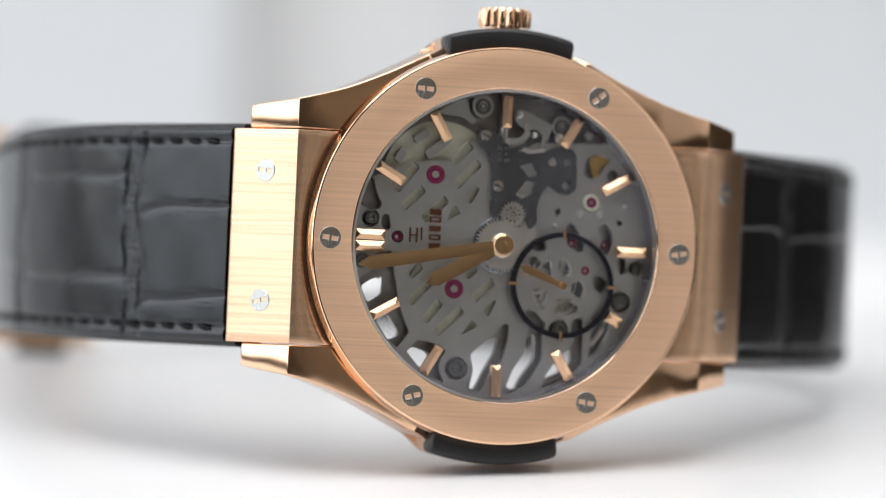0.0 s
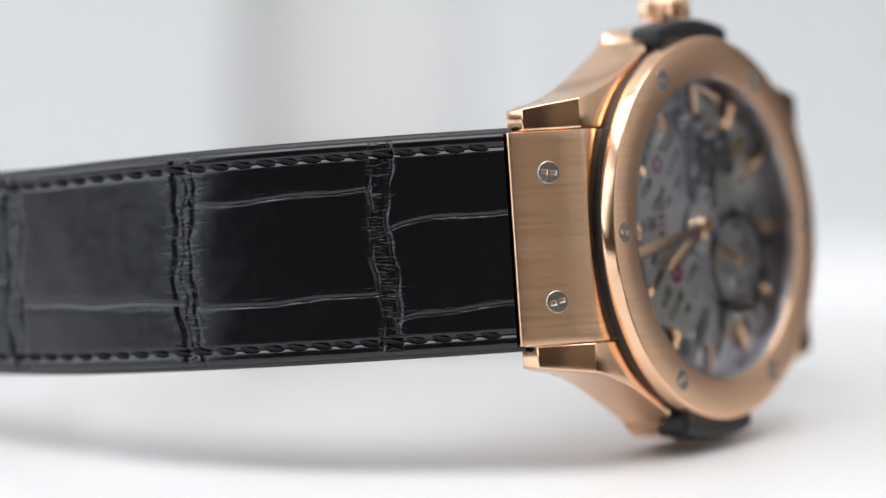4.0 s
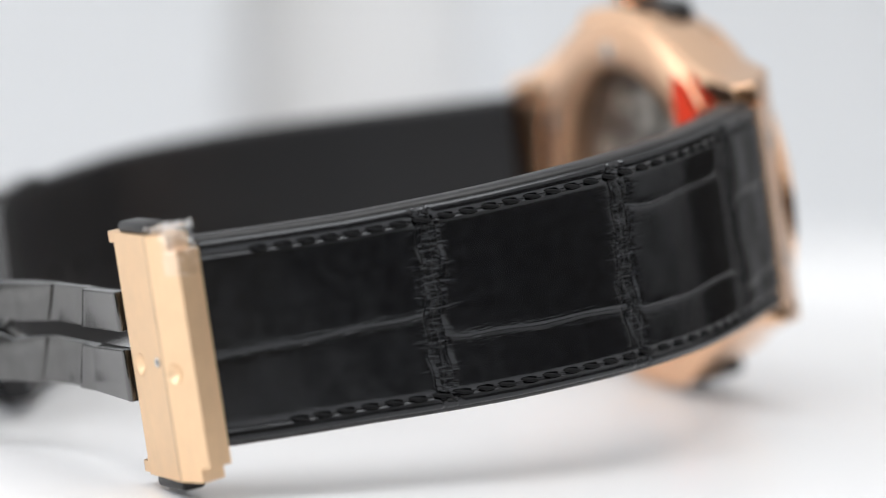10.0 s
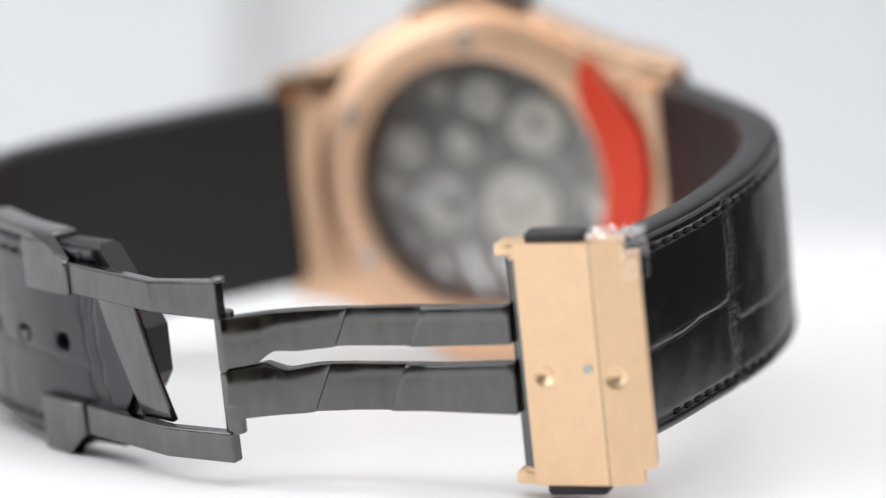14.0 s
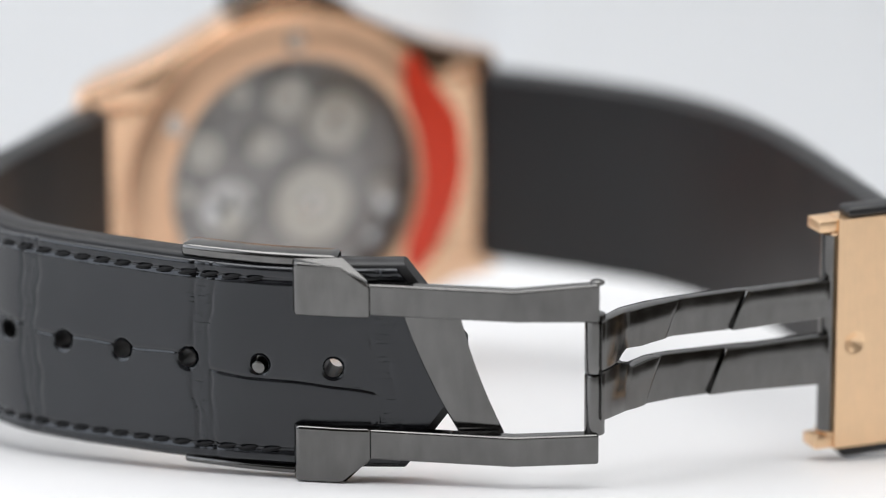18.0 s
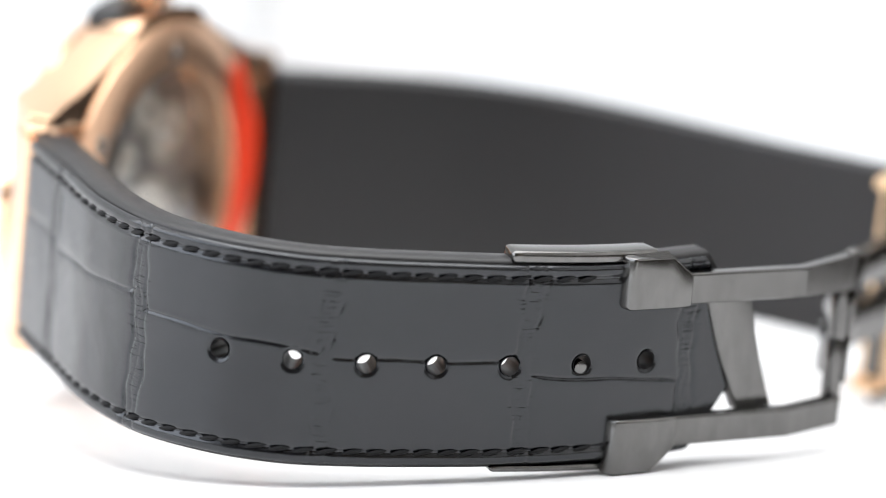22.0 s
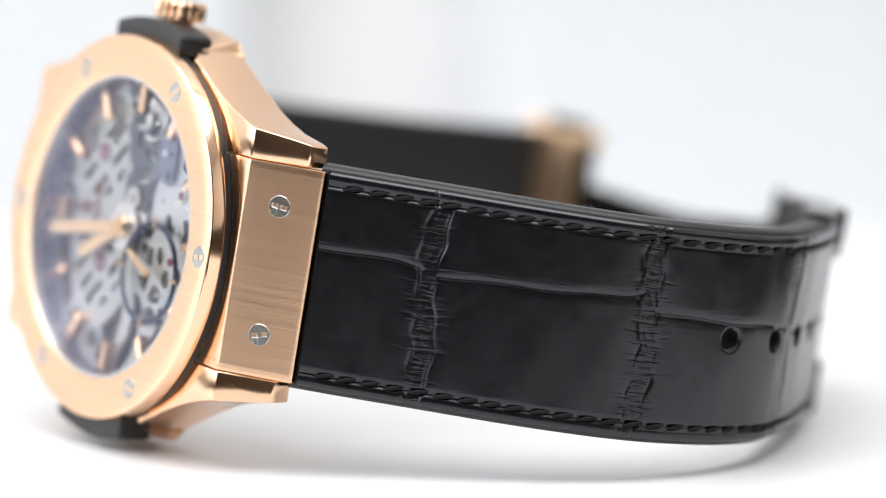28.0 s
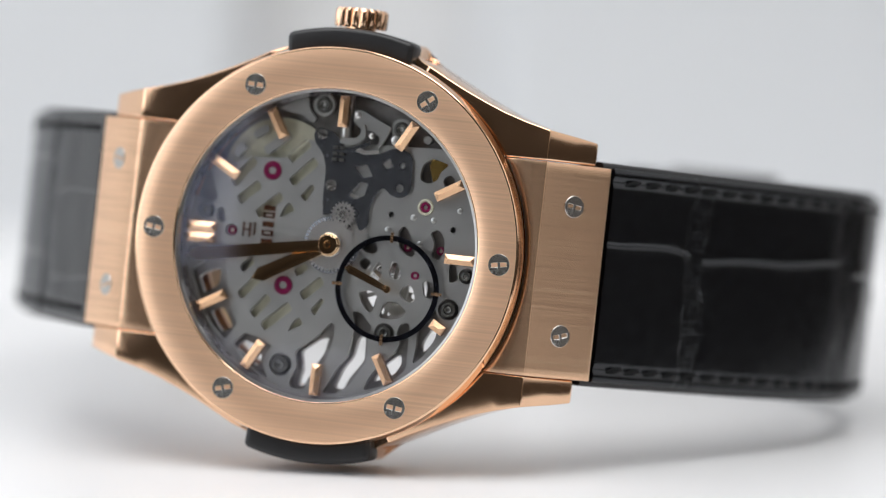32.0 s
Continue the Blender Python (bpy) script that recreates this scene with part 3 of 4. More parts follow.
# keyless works: dark blue-grey cover plate with levers
COVER = [(-3.1, 11.5), (-2.5, 12.1), (-1.7, 11.9), (-0.8, 11.7), (0.8, 9.9), (4.1, 9.9), (5.6, 10.7), (7.0, 10.6), (7.7, 9.9), (7.8, 7.8), (7.8, 6.2), (6.8, 5.6), (5.8, 5.8), (5.2, 6.4), (4.7, 6.5), (4.0, 5.6), (3.6, 3.8), (3.8, 2.6), (2.9, 1.7), (2.3, 3.1), (1.0, 3.9), (0.1, 3.6), (-0.6, 3.2), (-1.2, 3.0), (-1.4, 5.0), (-1.4, 7.9), (-1.9, 9.5), (-2.8, 10.4)]
CUTS = [[(1.6, 8.4), (2.9, 8.8), (3.7, 7.6), (2.7, 7.3)], [(4.5, 9.0), (5.3, 9.7), (5.8, 8.8), (5.1, 8.4)], [(1.3, 5.4), (2.4, 6.9), (3.3, 6.8), (3.0, 5.5), (1.9, 5.0)]]
LEVER = [(1.0, 14.2), (1.8, 14.3), (3.9, 13.3), (5.1, 12.8), (4.9, 12.2), (4.5, 11.2), (3.8, 10.4), (4.0, 11.6), (3.3, 12.2), (1.9, 12.3), (0.9, 13.1)]
bm = bmesh.new()
plate(bm, rounded(COVER, 0.5), soft(CUTS, 0.18) + [circle(6.7, 9.0, 0.36, 16), circle(6.65, 6.65, 0.42, 20)], 2.3, 2.68)
soften(bm, 0.08, 1, 50)
cover = part("keyless_cover", bm, plate_dark, watch, "dark blue-grey setting plate with cut-outs", 30)
for name, loop, y0, y1, mt in (("setting_lever", LEVER, 2.35, 2.68, plate_metal),
                                ("yoke", [(-0.2, 10.7), (0.7, 10.5), (1.9, 10.8), (2.6, 11.5), (2.4, 12.8), (2.0, 12.8), (2.0, 11.8), (1.5, 11.3), (-0.1, 11.2)], 2.0, 2.33, plate_metal),
                                ("click", [(-0.9, 9.4), (1.9, 10.1), (3.2, 10.8), (3.1, 11.2), (1.7, 10.5), (-0.8, 9.8)], 2.1, 2.28, plate_dark),
                                ("click_spring", [(1.6, 10.0), (2.6, 9.7), (4.2, 10.0), (4.1, 10.35), (2.7, 10.1), (2.0, 10.4)], 1.9, 2.1, steel_light),
                                ("sliding_pinion", [(-0.5, 10.3), (0.5, 10.3), (0.5, 8.9), (-0.5, 8.9)], 2.72, 3.3, steel_light),
                                ("lever", [(4.6, 8.9), (5.3, 9.6), (5.6, 8.8), (5.1, 8.5)], 2.45, 2.66, steel_light)):
    bm = bmesh.new()
    plate(bm, rounded(loop, 0.25), [], y0, y1)
    soften(bm, 0.06, 1, 50)
    part(name, bm, mt, cover)
bm = bmesh.new()
for k in range(6):
    box(bm, -0.8 + (k % 2) * 0.75, -0.3 + (k % 2) * 0.75, 2.0, 2.3, 8.75 + 0.62 * (k // 2), 9.1 + 0.62 * (k // 2))
soften(bm, 0.05, 1)
part("pinion_leaf", bm, pillar_metal, cover)
bm = bmesh.new()
lathe(bm, [(0.62, 2.18), (0.95, 2.18), (1.0, 2.3), (0.58, 2.3)], 32, 6.65, 6.65)
part("curl", bm, plate_dark, cover, "", 40)
for x, z in ((-2.1, 11.4), (-0.6, 6.25)):
    screw(cover, x, 2.1, z, 20, mesh=SMALL_SCREW)
for x, z, r in ((1.45, 13.7, 0.36), (3.1, 11.7, 0.3), (5.7, 11.5, 0.5), (6.7, 9.0, 0.34), (8.4, 3.8, 0.34), (10.55, 3.75, 0.34), (5.8, 2.3, 0.34), (13.2, 5.0, 0.32), (9.35, 1.2, 0.32)):
    bm = bmesh.new()
    y = 2.22 if z > 9.5 else 2.6
    lathe(bm, [(0, y), (r * 0.55, y), (r * 0.95, y + 0.06), (r, y + 0.14), (r, 2.75), (0, 2.75)], 18, x, z, close=False)
    part("pin", bm, steel_light if z > 9.5 else plate_metal, cover, "polished steel pin", 40)
bm = bmesh.new()
for k in range(7):
    lathe(bm, [(0, 2.45), (0.2, 2.45), (0.2, 2.64), (0, 2.64)], 10, *((1.3 + 0.3 * k, 5.55 - 0.1 * k) if k < 4 else (1.75 + 0.16 * (k - 4), 6.0 + 0.35 * (k - 4))), close=False)
part("pinion_teeth", bm, steel_light, cover)
bm = bmesh.new()
bmesh.ops.create_cone(bm, cap_ends=True, segments=20, radius1=0.55, radius2=0.55, depth=6.5, matrix=pose(0.1, 3.4, 13.0))
part("winding_stem", bm, steel_light, watch, "steel winding stem", 40)


def gear(bm, cx, cz, r, teeth, depth, y0, y1, hole=0.0):
    loop = []
    for k in range(teeth * 4):
        a = 2 * math.pi * k / (teeth * 4)
        rr = r if k % 4 in (1, 2) else r - depth
        loop.append((cx + rr * math.cos(a), cz + rr * math.sin(a)))
    plate(bm, loop, [circle(cx, cz, hole, 16)] if hole else [], y0, y1)


def pierced_wheel(cx, cz, r, teeth, y0, y1, holes):
    """A toothed wheel with a ring of small round holes."""
    bm = bmesh.new()
    loop = []
    for k in range(teeth * 4):
        a = 2 * math.pi * k / (teeth * 4)
        rr = r if k % 4 in (1, 2) else r - 0.22
        loop.append((cx + rr * math.cos(a), cz + rr * math.sin(a)))
    plate(bm, loop, [circle(cx + 0.72 * math.cos(2 * math.pi * k / holes), cz + 0.72 * math.sin(2 * math.pi * k / holes), 0.13, 10) for k in range(holes)], y0, y1)
    return bm


bm = bmesh.new()
gear(bm, 0.0, 0.1, 2.8, 44, 0.36, 2.05, 2.2)
part("centre_wheel", bm, steel_light, watch, "toothed steel wheel under the hands")
part("minute_wheel", pierced_wheel(1.05, 3.35, 1.35, 20, 1.98, 2.12, 10), steel_light, watch, "small toothed steel wheel with holes")
for name, cx, cz, r, teeth, y0, y1, mt in (("minute_pinion", 1.05, 3.35, 0.45, 10, 1.8, 1.97, steel), ("hour_wheel", 0.9, 2.0, 3.3, 56, 2.72, 2.76, plate_dark), ("setting_wheel", 2.6, 1.3, 1.3, 24, 2.4, 2.62, steel_light)):
    bm = bmesh.new()
    gear(bm, cx, cz, r, teeth, min(0.28, r * 0.22), y0, y1)
    part(name, bm, mt, watch, "small toothed steel wheel")
# solid dark disc on the plate, put there for the wheel's shade
bm = bmesh.new()
lathe(bm, [(0, 2.5), (2.85, 2.5), (2.95, 2.58), (2.95, 2.69), (0, 2.69)], 64, 0, 0.1, close=False)
part("wheel_shade_disc", bm, plate_dark, watch, "dark disc in place of shade behind the centre wheel", 40)
bm = bmesh.new()
lathe(bm, [(0, 1.75), (1.15, 1.75), (1.25, 1.8), (1.3, 2.04), (0, 2.04)], 48, 0, 0.1, close=False)
part("cannon_boss", bm, plate_metal, watch, "turned steel hub", 50)


def jewel(x, z, r, y, setting=None):
    bm = bmesh.new()
    lathe(bm, [(r * 0.38, y + 0.12), (r * 0.5, y), (r * 0.92, y), (r, y + 0.1), (r, y + 0.4), (r * 0.38, y + 0.4)], 32, x, z)
    j = part("jewel", bm, ruby, watch, "pink ruby bearing jewel", 40)
    bm = bmesh.new()
    lathe(bm, [(0, y + 0.2), (r * 0.37, y + 0.2), (r * 0.37, y + 0.45), (0, y + 0.45)], 16, x, z, close=False)
    part("pivot", bm, barrel_metal, j)
    if setting:
        bm = bmesh.new()
        lathe(bm, [(r, y + 0.1), (r * 1.15, y - 0.02), (r * 1.5, y - 0.02), (r * 1.6, y + 0.3), (r, y + 0.3)], 32, x, z)
        part("setting", bm, setting, j)


jewel(-7.15, 7.1, 1.0, 2.55), jewel(-4.7, -4.6, 1.0, 2.55), jewel(9.55, 5.0, 0.55, 2.5, barrel_metal), jewel(9.2, -2.1, 0.45, 2.55), jewel(-10.9, 0.5, 0.5, 2.9), jewel(7.9, 0.7, 0.45, 3.5), jewel(11.4, 0.7, 0.45, 3.5)


def boss(x, z, r):
    """A ringed pillar screw in its well."""
    bm = bmesh.new()
    lathe(bm, [(0, 2.75), (r * 0.2, 2.75), (r * 0.24, 2.6), (r * 0.42, 2.55), (r * 0.48, 2.75), (r * 0.56, 2.75), (r * 0.62, 2.5), (r * 0.92, 2.52), (r, 2.65), (r, 3.98), (0, 3.98)], 28, x, z, close=False)
    part("pillar_screw", bm, pillar_metal, watch, "ringed dark steel pillar screw", 30)


for x, z, r in PILLARS:
    boss(x, z, r)
bm = bmesh.new()
plate(bm, rounded([(9.3, 9.3), (9.6, 10.0), (11.1, 9.8), (11.9, 9.6), (11.4, 9.2), (10.6, 8.8), (10.4, 7.8), (9.9, 7.5), (9.6, 8.4)], 0.2), [], 3.4, 3.8)
part("gilt_lever", bm, brass, watch, "gilt brass lever seen through the plate")

# balance wheel under the small seconds, with its spring
bm = bmesh.new()
plate(bm, circle(6.7, -3.75, 3.3, 48), [circle(6.7, -3.75, 2.75, 48)], 3.6, 3.95)
for k in range(3):
    plate(bm, slot(6.7, -3.75, 5.8, 0.45, 20 + 60 * k), [], 3.65 + 0.06 * k, 3.7 + 0.06 * k)
for r in (0.9, 1.3, 1.7):
    lathe(bm, [(r, 3.5), (r + 0.09, 3.5), (r + 0.09, 3.62), (r, 3.62)], 40, 6.7, -3.75)
part("balance_wheel", bm, steel_light, watch, "steel balance wheel behind the small seconds")

# small seconds: black ring, four markers and hand
bm = bmesh.new()
lathe(bm, [(4.95, 1.75), (5.5, 1.75), (5.5, 2.0), (4.95, 2.0)], 96, 6.6, -3.75)
ring = part("seconds_ring", bm, black_ring, watch, "black small seconds ring", 30)
for k in range(4):
    a = radians(90 * k)
    bm = bmesh.new()
    vs = box(bm, 4.75, 5.85, 1.62, 1.74, -0.16, 0.16)
    bmesh.ops.rotate(bm, cent=(0, 0, 0), matrix=Matrix.Rotation(a, 3, "Y"), verts=bm.verts)
    bmesh.ops.translate(bm, vec=(6.6, 0, -3.75), verts=bm.verts)
    part("marker", bm, gold_dial, ring, "copper-coloured marker")
bm = bmesh.new()
box(bm, 6.5, 6.7, 1.9, 2.6, -8.9, -8.6)
part("support", bm, plate_dark, ring)


def hand(name, cx, cz, tip, tail, w0, w1, y, mat, label, ridge=0.035, hub=0.0, point=1.0):
    """A pointed hand with a ridge, from its hub to the tip (x, z)."""
    bm = bmesh.new()
    d = Vector((tip[0] - cx, tip[1] - cz))
    L = d.length
    d.normalize()
    n = Vector((-d.y, d.x))
    at = lambda u, w, yy: bm.verts.new((cx + d.x * u + n.x * w, yy, cz + d.y * u + n.y * w))
    secs = [(-tail, w0 * 0.8), (0, w0), (L - point, w1), (L, 0.03)]
    rows = [[at(u, w, y + 0.03), at(u, 0, y - (ridge if w > 0.05 else 0)), at(u, -w, y + 0.03), at(u, 0, y + 0.22)] for u, w in secs]
    for a, b in zip(rows, rows[1:]):
        for i in range(4):
            bm.faces.new((a[i], a[(i + 1) % 4], b[(i + 1) % 4], b[i]))
    bm.faces.new(rows[0]), bm.faces.new(rows[-1])
    bmesh.ops.recalc_face_normals(bm, faces=bm.faces)
    ob = part(name, bm, mat, watch, label, 15)
    if hub:
        bm = bmesh.new()
        lathe(bm, [(0, y - 0.03), (hub * 0.26, y - 0.03), (hub * 0.3, y + 0.05), (hub * 0.38, y + 0.05), (hub * 0.42, y - 0.12), (hub * 0.92, y - 0.12), (hub, y - 0.05), (hub, y + 0.22), (0, y + 0.22)], 40, cx, cz, close=False)
        part("hub", bm, mat, ob, "", 15)
    return ob


hand("hour_hand", 0, 0.1, (-7.9, -4.25), 0.3, 0.62, 0.75, 1.55, gold_satin, "faceted rose gold hour hand", hub=1.2, point=1.1)
hand("minute_hand", 0, 0.1, (-15.2, -2.55), 0.3, 0.55, 0.72, 1.25, gold_satin, "faceted rose gold minute hand", hub=1.05, point=1.3)
hand("small_seconds_hand", 6.65, -3.8, (1.95, -1.95), 0.2, 0.32, 0.42, 1.5, gold_satin, "small rose gold seconds hand", ridge=0.0, hub=0.4, point=0.6)


def index(h, r0, r1, off=0.0, w=0.5):
    """A roof-shaped applied hour marker with bevelled ends."""
    bm = bmesh.new()
    d = hour_way(h)
    n = (-d[1], d[0])
    at = lambda u, v, y: bm.verts.new((d[0] * u + n[0] * (v + off), y, d[1] * u + n[1] * (v + off)))
    base = [at(r0, -w, 2.7), at(r1, -w, 2.7), at(r1, w, 2.7), at(r0, w, 2.7)]
    top = [at(r0, -w, 1.85), at(r1, -w, 1.85), at(r1, w, 1.85), at(r0, w, 1.85)]
    rid = [at(r0 + 0.5, 0, 1.55), at(r1 - 0.5, 0, 1.55)]
    for i in range(4):
        bm.faces.new((base[i], base[(i + 1) % 4], top[(i + 1) % 4], top[i]))
    bm.faces.new((top[0], top[1], rid[1], rid[0])), bm.faces.new((top[2], top[3], rid[0], rid[1]))
    bm.faces.new((top[1], top[2], rid[1])), bm.faces.new((top[3], top[0], rid[0]))
    bm.faces.new(base)
    bmesh.ops.recalc_face_normals(bm, faces=bm.faces)
    part("hour_marker", bm, gold_dial, watch, "faceted rose gold hour marker")


for h in range(1, 12):
    index(h, 13.4 if h == 7 else 12.3, 15.0 if h == 7 else 15.55)
index(12, 12.4, 15.5, 0.58, 0.52), index(12, 12.4, 15.5, -0.58, 0.52)

# maker's mark and name as plain copper bars
for x, z, w, h in ((-9.6, 0.75, 0.16, 1.5), (-8.9, 0.75, 0.16, 1.5), (-8.4, 0.9, 0.14, 1.3), (-9.2, 0.75, 0.9, 0.14)):
    bm = bmesh.new()
    box(bm, x - w / 2, x + w / 2, 2.55, 2.72, z - h / 2, z + h / 2)
    part("emblem_bar", bm, copper, mplate)
for k, z in enumerate((3.2, 2.45, 1.5, 0.6, -0.3)):
    bm = bmesh.new()
    plate(bm, [(-7.6, z - 0.28), (-6.4, z - 0.28), (-6.4, z + 0.28), (-7.6, z + 0.28)], [[(-7.4, z - 0.13), (-6.6, z - 0.13), (-6.6, z + 0.13), (-7.4, z + 0.13)]] if k % 2 else [], 2.55, 2.72)
    part("name_bar", bm, copper, mplate)

# case back: gold ring, window, wheels seen from behind, red film
bm = bmesh.new()
lathe(bm, [(15.2, 9.0), (15.4, 9.6), (15.8, 9.75), (18.9, 9.6), (20.4, 8.9), (20.6, 8.4), (15.2, 8.4)], 128)
back = part("case_back", bm, gold_brushed, watch, "brushed rose gold case back ring", 25)
for k in range(6):
    a = radians(30 + 60 * k)
    ob = screw(back, 17.3 * math.cos(a), 9.78, 17.3 * math.sin(a), 20 * k)
    ob.matrix_basis = pose(17.3 * math.cos(a) * MM, 9.77 * MM, 17.3 * math.sin(a) * MM, 0, 0, 180) @ pose(0, 0, 0, 0, 25 * k, 0)
bm = bmesh.new()
lathe(bm, [(0, 9.35), (15.3, 9.35)], 64, close=False)
w = part("back_crystal", bm, back_glass, watch, "clear sapphire window in the back")
w.visible_shadow = False
for x, z, r, y, nm in ((-3.5, -3.8, 4.9, 5.1, "ratchet_wheel"), (-6.4, 6.1, 3.6, 5.1, "ratchet_wheel"), (-0.3, 9.6, 2.6, 5.65, "crown_wheel"), (10.2, 4.0, 2.3, 5.1, "train_wheel"), (6.9, -4.9, 1.8, 5.1, "balance_bridge"), (2.9, 4.2, 2.0, 5.65, "train_wheel"), (-12.3, -2.6, 1.3, 5.1, "train_wheel"), (5.6, 10.6, 1.4, 5.1, "train_wheel"), (12.6, -1.0, 1.2, 5.1, "train_wheel")):
    bm = bmesh.new()
    gear(bm, x, z, r, int(r * 9), 0.25, y, y + 0.5, r * 0.25)
    part(nm, bm, wheel_pale, watch, "toothed wheel behind the rear window")
    bm = bmesh.new()
    lathe(bm, [(0, y + 0.85), (r * 0.22, y + 0.85), (r * 0.3, y + 0.52), (0, y + 0.52)], 20, x, z, close=False)
    part("wheel_screw", bm, steel, watch, "steel wheel screw")
bm = bmesh.new()
FILM = [(-14.3, 15.6), (-17.2, 11.0), (-20.6, 6.2), (-21.2, 0.0), (-19.8, -5.5), (-16.6, -11.0), (-14.4, -13.4), (-13.2, -9.2), (-15.2, -4.9), (-15.9, 0.0), (-15.0, 5.4), (-13.6, 8.8), (-13.2, 12.0)]
plate(bm, rounded(FILM, 2.0, 4), [], 9.78, 9.9)
part("protective_film", bm, red_film, watch, "glossy red protective film on the case back")

# ---- strap ----
LEFT = [(-27.1, 7.3), (-31.6, 12.6), (-36.1, 18.1), (-41.6, 26.5), (-45.2, 36.6), (-46.3, 48.0), (-45.6, 59.5), (-44.2, 71.0), (-43.0, 78.0), (-41.7, 84.0)]
RIGHT = [(27.1, 7.5), (31.2, 12.0), (36.2, 17.7), (43.8, 26.3), (48.9, 35.3), (50.1, 44.7), (48.3, 52.9), (44.1, 59.5), (39.5, 65.1), (34.3, 70.9), (28.6, 76.0), (22.0, 80.5), (9.8, 86.6)]


def near(q, s, x, y):
    return float(s[np.argmin((q[:, 0] - x) ** 2 + (q[:, 1] - y) ** 2)])


def strap_mesh(name, at, width, d0, d1, round_in, round_out, holes, relief, s, tip, dome, nw=97, fold=None):
    """A closed band over (s, w): front relief, back face, side walls; holes are (s, w, radius)."""
    ns = len(s)
    uu = np.linspace(-1, 1, nw)
    front, back_ = np.zeros((ns, nw, 3)), np.zeros((ns, nw, 3))
    S = np.repeat(s[:, None], nw, 1)
    hw = width(s)
    W = hw[:, None] * uu[None, :]
    if tip:
        cut = np.clip(np.abs(W) - 2.5, 0, None) * 0.75
        share = np.clip((s - (s[-1] - 14)) / 14, 0, 1)[:, None]
        S = S - cut * share
    flag = np.zeros((ns, nw), bool)
    cell = 0.7 * max(s[1] - s[0], 2 * hw[0] / (nw - 1))
    for hs, hww, r in holes:
        ds, dw = S - hs, W - hww
        dist = np.hypot(ds, dw) + 1e-9
        snap = np.abs(dist - r) < cell
        S, W = np.where(snap, hs + ds / dist * r, S), np.where(snap, hww + dw / dist * r, W)
        flag |= dist < r - cell
    D = relief(S, W, hw[:, None])
    edge = np.clip((np.abs(uu) - (1 - dome / hw.mean())) / (dome / hw.mean()), 0, 1)
    D = D - edge[None, :] ** 2 * round_out
    front = at(S, W, d1 + D)
    back_ = at(S, W, d0(S) + edge[None, :] ** 2 * round_in)
    co = np.concatenate([front.reshape(-1, 3), back_.reshape(-1, 3)]) * MM
    idx = np.arange(ns * nw).reshape(ns, nw)
    keep = ~(flag[:-1, :-1] | flag[1:, :-1] | flag[:-1, 1:] | flag[1:, 1:])
    quad = np.stack([idx[:-1, :-1], idx[1:, :-1], idx[1:, 1:], idx[:-1, 1:]], -1)[keep]
    m = ns * nw
    faces = [quad, quad[:, ::-1] + m]
    for a, b in ((idx[:, 0], False), (idx[:, -1], True), (idx[0], True), (idx[-1], False)):
        f = np.stack([a[:-1], a[1:], a[1:] + m, a[:-1] + m], -1)
        faces.append(f[:, ::-1] if not b else f)
    faces = np.concatenate(faces)
    me = bpy.data.meshes.new(name)
    me.from_pydata(co.tolist(), [], faces.tolist())
    if fold:
        run = np.stack([S, W, np.zeros_like(S)], -1).reshape(-1, 3)
        me.attributes.new("run", "FLOAT_VECTOR", "POINT").data.foreach_set("vector", np.concatenate([run, run]).astype(np.float32).ravel())
        f = fold(S, W, hw[:, None]).reshape(-1)
        me.attributes.new("fold", "FLOAT", "POINT").data.foreach_set("value", np.concatenate([f, f]).astype(np.float32))
    bm = bmesh.new()
    bm.from_mesh(me)
    bmesh.ops.delete(bm, geom=[v for v in bm.verts if not v.link_faces], context="VERTS")
    bmesh.ops.recalc_face_normals(bm, faces=bm.faces)
    bm.to_mesh(me)
    bm.free()
    return me


